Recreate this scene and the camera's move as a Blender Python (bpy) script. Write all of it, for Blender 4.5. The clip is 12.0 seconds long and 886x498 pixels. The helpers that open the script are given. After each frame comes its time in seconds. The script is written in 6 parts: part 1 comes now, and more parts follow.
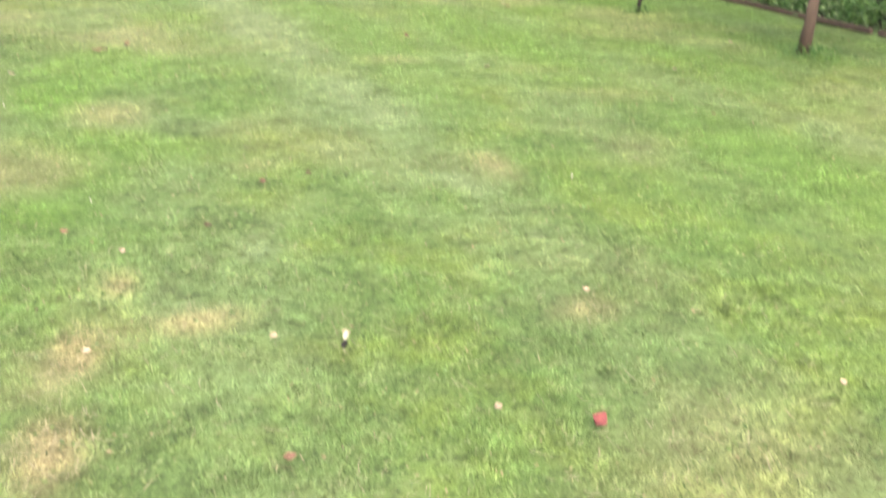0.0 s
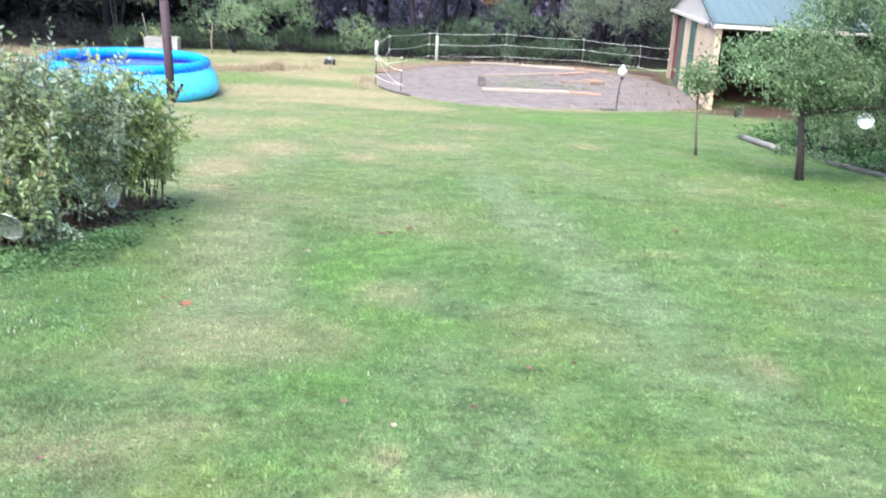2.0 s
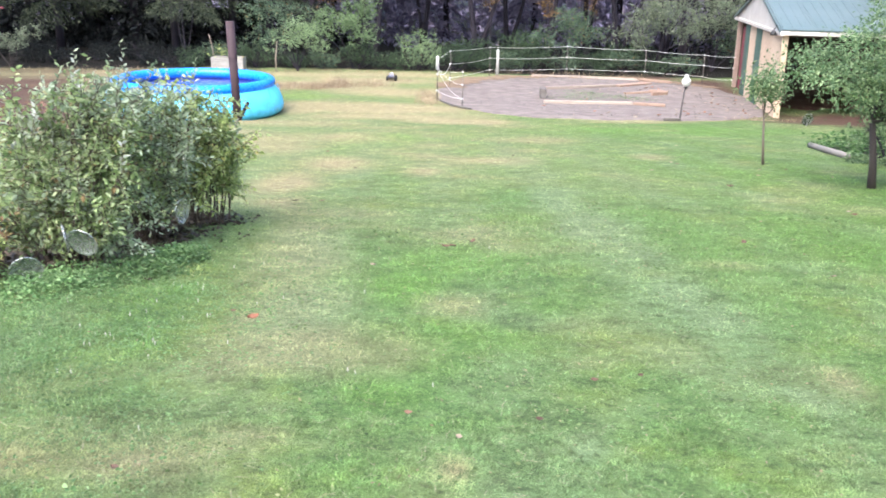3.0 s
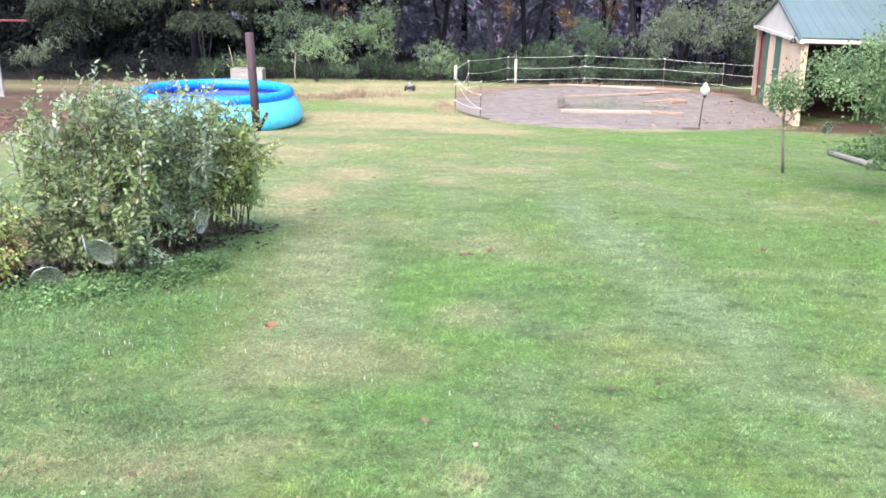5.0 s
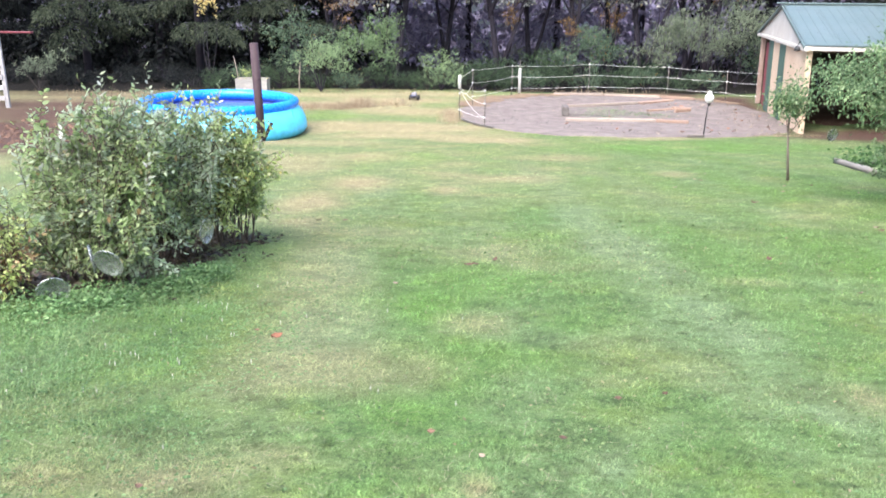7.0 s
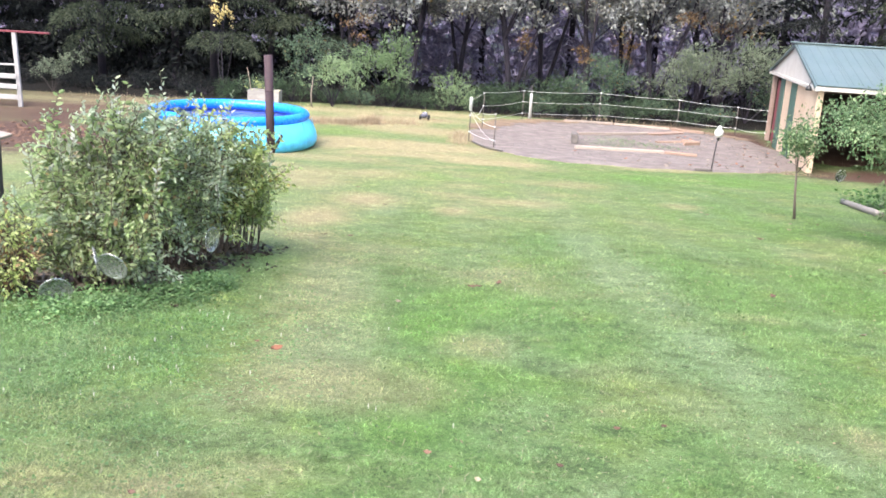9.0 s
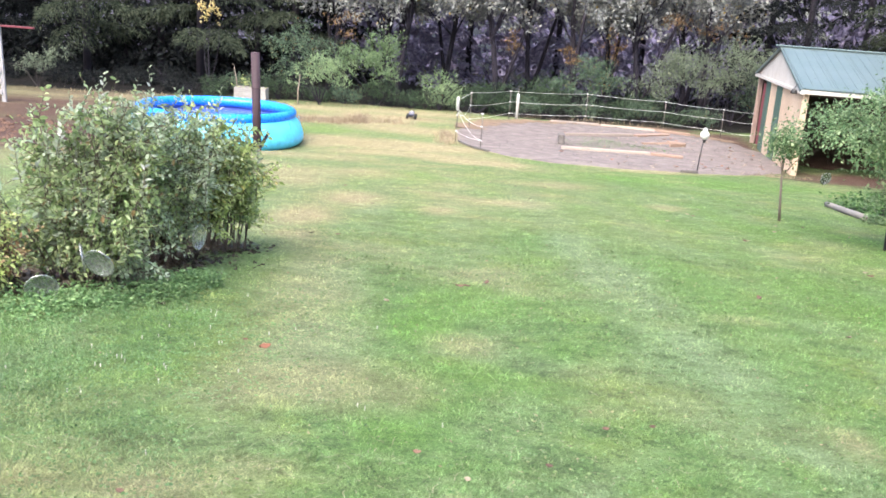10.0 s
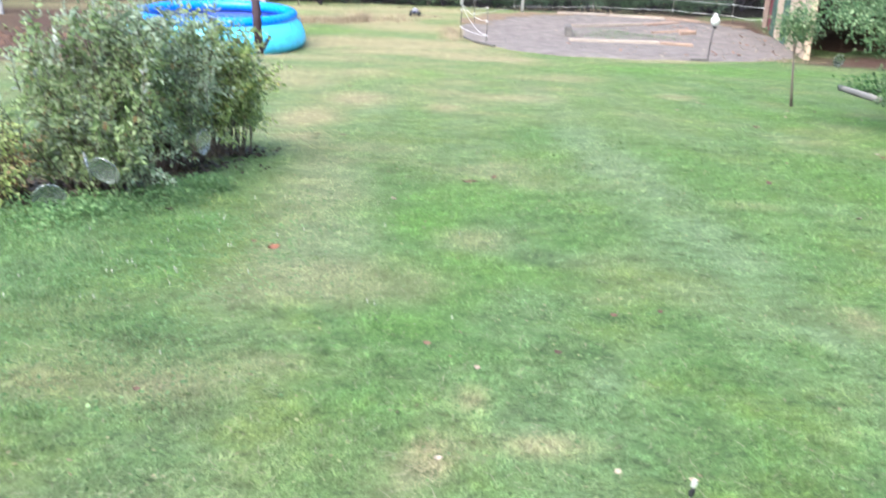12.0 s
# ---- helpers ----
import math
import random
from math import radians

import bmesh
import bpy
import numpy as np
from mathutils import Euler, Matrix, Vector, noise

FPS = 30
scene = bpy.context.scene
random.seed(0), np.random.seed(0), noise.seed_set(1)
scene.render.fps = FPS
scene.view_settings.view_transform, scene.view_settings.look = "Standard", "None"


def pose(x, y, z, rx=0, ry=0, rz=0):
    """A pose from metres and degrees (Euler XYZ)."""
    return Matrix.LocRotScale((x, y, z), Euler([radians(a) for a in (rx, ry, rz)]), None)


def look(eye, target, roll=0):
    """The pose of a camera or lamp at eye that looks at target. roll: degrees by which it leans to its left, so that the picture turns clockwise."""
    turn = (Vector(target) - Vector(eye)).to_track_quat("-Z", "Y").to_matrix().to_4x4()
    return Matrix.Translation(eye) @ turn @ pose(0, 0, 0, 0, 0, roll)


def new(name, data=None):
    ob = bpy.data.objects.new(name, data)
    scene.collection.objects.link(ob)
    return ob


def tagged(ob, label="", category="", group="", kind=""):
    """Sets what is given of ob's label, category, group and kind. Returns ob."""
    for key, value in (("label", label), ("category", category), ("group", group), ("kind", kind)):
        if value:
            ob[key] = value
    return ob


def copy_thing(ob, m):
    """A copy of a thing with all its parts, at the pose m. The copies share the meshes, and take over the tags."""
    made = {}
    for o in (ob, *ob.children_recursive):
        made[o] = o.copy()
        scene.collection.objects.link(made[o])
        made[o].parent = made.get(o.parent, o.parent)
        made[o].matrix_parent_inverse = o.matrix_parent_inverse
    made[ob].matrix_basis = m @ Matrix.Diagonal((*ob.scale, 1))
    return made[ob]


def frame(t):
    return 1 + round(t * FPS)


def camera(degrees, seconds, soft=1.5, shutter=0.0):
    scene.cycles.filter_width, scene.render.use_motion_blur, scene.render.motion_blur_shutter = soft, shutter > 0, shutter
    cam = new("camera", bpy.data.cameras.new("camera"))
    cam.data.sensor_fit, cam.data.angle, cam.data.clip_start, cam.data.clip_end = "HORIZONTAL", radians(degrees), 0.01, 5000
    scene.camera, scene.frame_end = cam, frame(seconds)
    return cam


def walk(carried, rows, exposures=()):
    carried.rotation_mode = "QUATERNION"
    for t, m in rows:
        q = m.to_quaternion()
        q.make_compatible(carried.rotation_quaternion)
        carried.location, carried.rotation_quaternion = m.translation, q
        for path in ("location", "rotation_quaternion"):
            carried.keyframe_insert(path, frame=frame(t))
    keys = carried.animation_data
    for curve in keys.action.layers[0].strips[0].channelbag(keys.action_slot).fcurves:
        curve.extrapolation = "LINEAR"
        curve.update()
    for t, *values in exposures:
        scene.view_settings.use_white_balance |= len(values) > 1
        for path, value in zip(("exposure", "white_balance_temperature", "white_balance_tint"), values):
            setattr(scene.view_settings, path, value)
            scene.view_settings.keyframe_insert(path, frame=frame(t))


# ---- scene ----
cam = camera(50.69, 12.0, soft=1.65, shutter=0.7)

# seconds, x, y, z, yaw, pitch, roll of the hand-held camera
ROWS = (
    (0.0, 0.056, 0.008, 1.188, -23.41, -28.05, -5.52),
    (0.5, 0.050, 0.015, 1.195, -21.50, -23.15, -4.67),
    (0.7, 0.037, 0.015, 1.193, -21.50, -21.65, -4.94),
    (1.0, 0.011, 0.019, 1.197, -19.17, -19.85, -4.64),
    (1.2, -0.007, 0.018, 1.190, -13.47, -19.67, -3.48),
    (1.3, -0.013, 0.019, 1.193, -11.29, -19.50, -3.60),
    (1.5, -0.010, 0.015, 1.194, -7.98, -19.27, -3.12),
    (2.0, -0.005, 0.014, 1.206, -5.92, -17.81, -2.98),
    (2.5, -0.007, 0.006, 1.198, -3.45, -16.73, -1.90),
    (3.0, -0.009, 0.004, 1.199, -1.88, -17.10, -1.29),
    (3.5, -0.002, 0.004, 1.205, -0.65, -16.73, -0.79),
    (3.7, -0.003, 0.002, 1.201, -1.11, -16.51, -1.30),
    (5.5, 0.001, -0.002, 1.196, -0.43, -16.55, -0.60),
    (6.0, 0.002, -0.001, 1.200, -0.20, -16.76, -0.38),
    (6.5, 0.000, -0.000, 1.200, 0.00, -16.50, -0.20),
    (7.0, -0.004, 0.001, 1.200, -0.37, -15.99, -0.54),
    (7.5, -0.009, -0.002, 1.194, -0.12, -14.83, -2.22),
    (9.3, -0.021, 0.006, 1.199, -0.51, -14.73, -3.80),
    (9.5, -0.028, 0.005, 1.197, -1.21, -14.86, -4.46),
    (10.0, -0.037, 0.010, 1.196, -1.08, -14.72, -4.12),
    (10.5, -0.027, 0.013, 1.200, -0.02, -15.03, -2.42),
    (11.0, -0.029, 0.012, 1.191, -0.49, -15.35, -1.59),
    (11.5, -0.027, 0.012, 1.176, 0.93, -18.10, -1.21),
    (12.0, -0.011, 0.012, 1.167, -0.69, -20.83, -1.96),
)


def aim(x, y, z, yaw, pitch, roll):
    a, p = radians(yaw), radians(pitch)
    way = Vector((-math.sin(a) * math.cos(p), math.cos(a) * math.cos(p), math.sin(p)))
    return look((x, y, z), Vector((x, y, z)) + way, -roll)


EXPOSURES = ((0.0, 2.53, 7900, 9), (0.5, 2.46, 7350, 14), (0.7, 2.48, 6750, 11), (1.0, 2.51, 6000, 8), (2.0, 2.43, 5980, 7), (2.5, 2.45, 6150, 10), (3.0, 2.42, 6300, 10), (7.0, 2.43, 6300, 10.5), (7.5, 2.46, 6450, 11), (9.3, 2.46, 6500, 11), (11.0, 2.46, 6450, 10), (11.5, 2.44, 6250, 8), (12.0, 2.36, 5980, 4))
walk(cam, [(row[0], aim(*row[1:])) for row in ROWS], EXPOSURES)

# ---- light: a bright overcast afternoon ----
SUN_FROM = Vector((-0.3, -0.52, 0.81)).normalized()
world = bpy.data.worlds.new("overcast_sky")
scene.world = world
world.use_nodes = True
sky = world.node_tree.nodes.new("ShaderNodeTexSky")
sky.sky_type, sky.sun_disc = "NISHITA", False
sky.sun_elevation = math.asin(SUN_FROM.z)
sky.sun_rotation = math.atan2(SUN_FROM.x, SUN_FROM.y)
sky.air_density, sky.dust_density, sky.ozone_density = 1.0, 4.0, 0.6
background = world.node_tree.nodes["Background"]
background.inputs["Strength"].default_value = 0.15
world.node_tree.links.new(sky.outputs["Color"], background.inputs["Color"])
sun_data = bpy.data.lights.new("sun", "SUN")
sun_data.energy, sun_data.angle, sun_data.color = 0.72, radians(60), (1.0, 0.96, 0.9)
sun = new("sun", sun_data)
sun.matrix_world = look(SUN_FROM * 60, (0, 0, 0))


# ---- materials ----
def shader(name):
    m = bpy.data.materials.new(name)
    m.use_nodes = True
    return m, m.node_tree.nodes, m.node_tree.links, m.node_tree.nodes["Principled BSDF"]


def mixed(nodes, links, kind, fac, a, b):
    n = nodes.new("ShaderNodeMix")
    n.data_type, n.blend_type = "RGBA", kind
    for socket, value in ((n.inputs[0], fac), (n.inputs[6], a), (n.inputs[7], b)):
        if hasattr(value, "is_linked"):
            links.new(value, socket)
        elif isinstance(value, (int, float)):
            socket.default_value = value
        else:
            socket.default_value = (*value, 1)
    return n.outputs[2]


def grain(nodes, links, coord, scale, detail=5, rough=0.6):
    n = nodes.new("ShaderNodeTexNoise")
    n.inputs["Scale"].default_value, n.inputs["Detail"].default_value, n.inputs["Roughness"].default_value = scale, detail, rough
    links.new(coord, n.inputs["Vector"])
    return n.outputs["Fac"]


def span(nodes, links, value, lo, hi, a=0.0, b=1.0):
    n = nodes.new("ShaderNodeMapRange")
    links.new(value, n.inputs[0])
    for i, v in enumerate((lo, hi, a, b)):
        n.inputs[i + 1].default_value = v
    return n.outputs[0]


def surface(name, a, b, scale=3.0, rough=0.7, bump=0.3, fine=40.0, metal=0.0, stretch=(1, 1, 1), spec=0.4, vary=0.0, coat=0.0):
    """Two colours in large stains, a fine grain over them, relief; vary: difference from piece to piece."""
    m, nodes, links, out = shader(name)
    tex = nodes.new("ShaderNodeTexCoord")
    place = nodes.new("ShaderNodeMapping")
    place.inputs["Scale"].default_value = stretch
    links.new(tex.outputs["Object"], place.inputs["Vector"])
    big = grain(nodes, links, place.outputs[0], scale)
    small = grain(nodes, links, place.outputs[0], fine, 3)
    col = mixed(nodes, links, "MIX", span(nodes, links, big, 0.32, 0.68), a, b)
    shade = span(nodes, links, small, 0.25, 0.75, 0.78, 1.22)
    tone = nodes.new("ShaderNodeHueSaturation")
    links.new(col, tone.inputs["Color"])
    links.new(shade, tone.inputs["Value"])
    col = tone.outputs[0]
    if vary:
        info = nodes.new("ShaderNodeObjectInfo")
        v = nodes.new("ShaderNodeHueSaturation")
        links.new(col, v.inputs["Color"])
        links.new(span(nodes, links, info.outputs["Random"], 0, 1, 1 - vary, 1 + vary), v.inputs["Value"])
        col = v.outputs[0]
    links.new(col, out.inputs["Base Color"])
    links.new(span(nodes, links, small, 0.2, 0.8, max(0.02, rough - 0.12), min(1, rough + 0.12)), out.inputs["Roughness"])
    out.inputs["Metallic"].default_value = metal
    out.inputs["Specular IOR Level"].default_value = spec
    out.inputs["Coat Weight"].default_value = coat
    if bump:
        rel = nodes.new("ShaderNodeBump")
        rel.inputs["Strength"].default_value, rel.inputs["Distance"].default_value = bump, 0.01
        links.new(small, rel.inputs["Height"])
        links.new(rel.outputs[0], out.inputs["Normal"])
    return m


def foliage(name, dark, mid, light, odd=None, odd_share=0.0, see_through=0.36, rough=0.48, spec=0.35):
    """Leaves: each one has its own tint; light passes through them."""
    m, nodes, links, out = shader(name)
    geo = nodes.new("ShaderNodeNewGeometry")
    ramp = nodes.new("ShaderNodeValToRGB")
    e = ramp.color_ramp.elements
    e[0].position, e[0].color = 0.0, (*dark, 1)
    e[1].position, e[1].color = 0.95, (*light, 1)
    x = e.new(0.5)
    x.color = (*mid, 1)
    if odd:
        x = e.new(max(0.0, 0.97 - odd_share))
        x.color = (*light, 1)
        e[-1].position, e[-1].color = 1 - odd_share / 2, (*odd, 1)
    links.new(geo.outputs["Random Per Island"], ramp.inputs[0])
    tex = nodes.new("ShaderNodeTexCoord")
    # lighter and darker clumps: the shading of the crown put into leaf colour
    clump_shade = grain(nodes, links, tex.outputs["Object"], 1.8, 3)
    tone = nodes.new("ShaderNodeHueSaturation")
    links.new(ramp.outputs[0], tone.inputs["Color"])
    links.new(span(nodes, links, clump_shade, 0.3, 0.7, 0.62, 1.38), tone.inputs["Value"])
    links.new(tone.outputs[0], out.inputs["Base Color"])
    out.inputs["Roughness"].default_value = rough
    out.inputs["Specular IOR Level"].default_value = spec
    thin = nodes.new("ShaderNodeBsdfTranslucent")
    links.new(tone.outputs[0], thin.inputs["Color"])
    both = nodes.new("ShaderNodeMixShader")
    both.inputs[0].default_value = see_through
    links.new(out.outputs[0], both.inputs[1])
    links.new(thin.outputs[0], both.inputs[2])
    links.new(both.outputs[0], nodes["Material Output"].inputs["Surface"])
    return m


def turf(name, blades):
    """Grass colours by how dry, lush, bare or wooded the ground is there; the sheet and its blades share them."""
    m, nodes, links, out = shader(name)

    def layer(key):
        n = nodes.new("ShaderNodeAttribute")
        n.attribute_name = key
        return n.outputs["Fac"]

    tex = nodes.new("ShaderNodeTexCoord")
    at = tex.outputs["Object"]
    broad, clump, tuft, fine = grain(nodes, links, at, 0.9, 4), grain(nodes, links, at, 3.2, 4, 0.65), grain(nodes, links, at, 9, 5, 0.7), grain(nodes, links, at, 70, 4, 0.75)
    col = mixed(nodes, links, "MIX", span(nodes, links, broad, 0.35, 0.65), (0.07, 0.15, 0.043), (0.097, 0.183, 0.058))
    col = mixed(nodes, links, "MIX", span(nodes, links, grain(nodes, links, at, 1.6, 4, 0.65), 0.5, 0.66, 0, 0.7), col, (0.12, 0.172, 0.032))
    col = mixed(nodes, links, "MIX", span(nodes, links, tuft, 0.48, 0.66, 0, 0.7), col, (0.132, 0.192, 0.08))
    col = mixed(nodes, links, "MIX", layer("pale"), col, (0.162, 0.232, 0.12))
    col = mixed(nodes, links, "MIX", span(nodes, links, clump, 0.5, 0.36, 0, 0.5), col, (0.05, 0.095, 0.03))
    spot = grain(nodes, links, at, 22, 4, 0.7)
    col = mixed(nodes, links, "MIX", span(nodes, links, spot, 0.47, 0.33, 0, 0.75), col, (0.042, 0.082, 0.026))
    col = mixed(nodes, links, "MIX", layer("lush"), col, (0.084, 0.186, 0.036))
    col = mixed(nodes, links, "MIX", layer("dry"), col, (0.28, 0.24, 0.142))
    col = mixed(nodes, links, "MIX", layer("soil_shade"), col, mixed(nodes, links, "MIX", tuft, (0.06, 0.034, 0.028), (0.115, 0.07, 0.055)))
    # near-black floor of woods and bed: shade under the plants put in here
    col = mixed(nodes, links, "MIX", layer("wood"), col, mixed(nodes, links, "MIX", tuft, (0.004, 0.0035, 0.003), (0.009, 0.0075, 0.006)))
    mottle = nodes.new("ShaderNodeHueSaturation")
    links.new(col, mottle.inputs["Color"])
    links.new(span(nodes, links, grain(nodes, links, at, 5.5, 4, 0.7), 0.34, 0.66, 0.79, 1.17), mottle.inputs["Value"])
    col = mottle.outputs[0]
    tone = nodes.new("ShaderNodeHueSaturation")
    links.new(col, tone.inputs["Color"])
    if blades:
        geo = nodes.new("ShaderNodeNewGeometry")
        one = geo.outputs["Random Per Island"]
        times = nodes.new("ShaderNodeMath")
        times.operation = "MULTIPLY"
        links.new(span(nodes, links, one, 0, 1, 0.78, 1.85), times.inputs[0])
        links.new(span(nodes, links, grain(nodes, links, at, 16, 5, 0.75), 0.33, 0.67, 0.5, 1.5), times.inputs[1])
        links.new(times.outputs[0], tone.inputs["Value"])
        sere = mixed(nodes, links, "MIX", span(nodes, links, one, 0.89, 0.99, 0, 0.5), tone.outputs[0], (0.29, 0.27, 0.175))
        links.new(sere, out.inputs["Base Color"])
        out.inputs["Roughness"].default_value = 0.5
        out.inputs["Specular IOR Level"].default_value = 0.3
        thin = nodes.new("ShaderNodeBsdfTranslucent")
        links.new(sere, thin.inputs["Color"])
        both = nodes.new("ShaderNodeMixShader")
        both.inputs[0].default_value = 0.38
        links.new(out.outputs[0], both.inputs[1])
        links.new(thin.outputs[0], both.inputs[2])
        links.new(both.outputs[0], nodes["Material Output"].inputs["Surface"])
    else:
        links.new(span(nodes, links, fine, 0.3, 0.7, 0.46, 1.22), tone.inputs["Value"])
        links.new(tone.outputs[0], out.inputs["Base Color"])
        out.inputs["Roughness"].default_value = 0.85
        out.inputs["Specular IOR Level"].default_value = 0.15
        rel = nodes.new("ShaderNodeBump")
        rel.inputs["Strength"].default_value, rel.inputs["Distance"].default_value = 0.8, 0.03
        links.new(fine, rel.inputs["Height"])
        links.new(rel.outputs[0], out.inputs["Normal"])
    return m


TURF = turf("turf", False)
BLADE = turf("grass_blade", True)
CLOVER = foliage("clover", (0.055, 0.118, 0.04), (0.1, 0.185, 0.066), (0.165, 0.255, 0.11))
LAWN_LEAF = foliage("small_lawn_leaf", (0.05, 0.095, 0.03), (0.105, 0.165, 0.056), (0.175, 0.225, 0.095), (0.22, 0.18, 0.11), 0.12)
PETAL = surface("petal", (0.4, 0.4, 0.35), (0.3, 0.3, 0.24), 30, 0.6)
GRAVEL = surface("gravel", (0.105, 0.088, 0.084), (0.178, 0.154, 0.145), 2.6, 0.9, 0.9, 60, spec=0.15)
STONE = surface("stone_chip", (0.09, 0.08, 0.078), (0.16, 0.145, 0.14), 5, 0.85, 0.3, 60, vary=0.3)
SAND = surface("straw_dirt", (0.13, 0.09, 0.064), (0.185, 0.14, 0.1), 2.5, 0.9, 0.8, 50, spec=0.1)
DIRT = surface("bare_dirt", (0.1, 0.06, 0.045), (0.15, 0.095, 0.07), 1.6, 0.95, 0.7, 50, spec=0.1)
WALL_CREAM = surface("cream_paint", (0.42, 0.31, 0.225), (0.49, 0.38, 0.285), 1.3, 0.65, 0.25, 30, stretch=(1, 1, 0.25))
WHITE_PAINT = surface("white_paint", (0.39, 0.365, 0.34), (0.46, 0.44, 0.415), 2.0, 0.55, 0.15, 40)
GREEN_TRIM = surface("green_paint", (0.045, 0.085, 0.07), (0.06, 0.11, 0.09), 3, 0.6, 0.2, 40)
PLUM = surface("plum_paint", (0.15, 0.03, 0.042), (0.2, 0.046, 0.06), 2, 0.7, 0.2, 40)
ROOF_GREEN = surface("green_roof_metal", (0.085, 0.12, 0.12), (0.11, 0.145, 0.145), 0.8, 0.36, 0.1, 25, metal=0.2, vary=0.03)
PINK_BOARD = surface("weathered_pink_board", (0.24, 0.17, 0.145), (0.32, 0.235, 0.2), 3, 0.8, 0.4, 30, stretch=(1, 1, 0.25))
DARK_WOOD = surface("dark_inner_wood", (0.05, 0.035, 0.028), (0.085, 0.06, 0.045), 2, 0.9, 0.4, 30)
OLD_WOOD = surface("weathered_wood", (0.075, 0.067, 0.062), (0.13, 0.118, 0.11), 3, 0.85, 0.6, 30, stretch=(0.2, 1, 1), vary=0.15)
NEW_WOOD = surface("pale_timber", (0.2, 0.165, 0.14), (0.28, 0.235, 0.2), 3, 0.8, 0.5, 30, stretch=(0.2, 1, 1), vary=0.12)
ORANGE_WOOD = surface("orange_timber", (0.18, 0.12, 0.092), (0.24, 0.17, 0.132), 3, 0.8, 0.5, 30, stretch=(0.2, 1, 1), vary=0.12)
GREY_BOARD = surface("grey_board", (0.19, 0.18, 0.172), (0.28, 0.268, 0.255), 3, 0.85, 0.5, 30, stretch=(0.2, 1, 1), vary=0.1)
BARK = surface("bark", (0.02, 0.016, 0.016), (0.045, 0.036, 0.033), 6, 0.9, 1.0, 45, stretch=(1, 1, 0.3))
BARK_WARM = surface("warm_bark", (0.04, 0.028, 0.022), (0.075, 0.051, 0.041), 6, 0.9, 1.0, 45, stretch=(1, 1, 0.3))
SAPLING_BARK = surface("sapling_bark", (0.07, 0.056, 0.046), (0.12, 0.1, 0.085), 6, 0.9, 0.8, 45, stretch=(1, 1, 0.3))
# shade and violet veil under the trees put into this bark colour
SHADED_BARK = surface("shaded_bark", (0.012, 0.0095, 0.016), (0.022, 0.018, 0.028), 4, 0.95, 0.8, 25, stretch=(1, 1, 0.3))
LOG_WOOD = surface("grey_log", (0.12, 0.108, 0.1), (0.185, 0.17, 0.158), 4, 0.85, 0.8, 30, stretch=(1, 0.25, 1))
TWIG = surface("twig", (0.035, 0.026, 0.02), (0.075, 0.055, 0.042), 6, 0.85, 0.5, 40)
RUST = surface("rusty_brown_paint", (0.027, 0.0145, 0.02), (0.043, 0.023, 0.03), 5, 0.7, 0.5, 40)
POOL_RING = surface("blue_vinyl", (0.005, 0.18, 0.68), (0.007, 0.22, 0.76), 2, 0.3, 0.05, 20, spec=0.5)
POOL_WALL = surface("light_blue_vinyl", (0.08, 0.5, 0.78), (0.1, 0.54, 0.81), 1.2, 0.4, 0.03, 6, spec=0.5)
POOL_LINER = surface("liner_vinyl", (0.07, 0.13, 0.5), (0.09, 0.17, 0.56), 2, 0.4, 0.05, 20)
TAPE = surface("white_fence_tape", (0.5, 0.5, 0.5), (0.6, 0.6, 0.59), 8, 0.6, 0.1, 60)
STEEL = surface("grey_rod", (0.1, 0.09, 0.085), (0.18, 0.16, 0.15), 8, 0.5, 0.2, 60, metal=0.6)
PLASTIC_WHITE = surface("white_plastic", (0.43, 0.43, 0.43), (0.5, 0.5, 0.49), 6, 0.4, 0.05, 60)
TIN = surface("bright_tin", (0.42, 0.43, 0.44), (0.52, 0.53, 0.54), 9, 0.26, 0.25, 30, metal=0.9)
GREY_WHITE = surface("greyish_white_paint", (0.24, 0.23, 0.235), (0.34, 0.33, 0.33), 3, 0.7, 0.3, 40)
DRY_STALK = foliage("dry_stalk", (0.18, 0.135, 0.09), (0.27, 0.21, 0.14), (0.38, 0.31, 0.215), see_through=0.25)
STRAW = surface("straw", (0.23, 0.205, 0.125), (0.33, 0.3, 0.195), 20, 0.7, 0.2, 90)
RED_PAINT = surface("red_paint", (0.1, 0.02, 0.03), (0.14, 0.03, 0.04), 4, 0.6, 0.2, 40)
BLACK_PLASTIC = surface("black_plastic", (0.012, 0.012, 0.014), (0.025, 0.025, 0.028), 12, 0.45, 0.1, 60)
RUBBER = surface("black_rubber", (0.012, 0.012, 0.012), (0.022, 0.021, 0.02), 20, 0.8, 0.4, 90)
BODY_PAINT = surface("dark_blue_lexan", (0.02, 0.022, 0.05), (0.03, 0.033, 0.07), 10, 0.25, 0.02, 60, spec=0.5, coat=0.6)
DECAL = surface("white_decal", (0.75, 0.75, 0.76), (0.8, 0.8, 0.8), 10, 0.4, 0.02, 60)
CHROME = surface("silver_plastic", (0.6, 0.6, 0.6), (0.7, 0.7, 0.7), 10, 0.3, 0.05, 60, metal=0.7)
# dark leaves added under the bushes, their colour carries the shade there
SHADE_LITTER = foliage("leaf_litter", (0.02, 0.015, 0.011), (0.04, 0.03, 0.021), (0.08, 0.06, 0.04))
ORANGE_LEAF = surface("fallen_orange_leaf", (0.24, 0.095, 0.05), (0.18, 0.075, 0.042), 60, 0.7, 0.3, 200, vary=0.2)
FADED_LEAF = surface("fallen_leaf", (0.12, 0.065, 0.04), (0.085, 0.05, 0.035), 60, 0.7, 0.3, 200, vary=0.35)
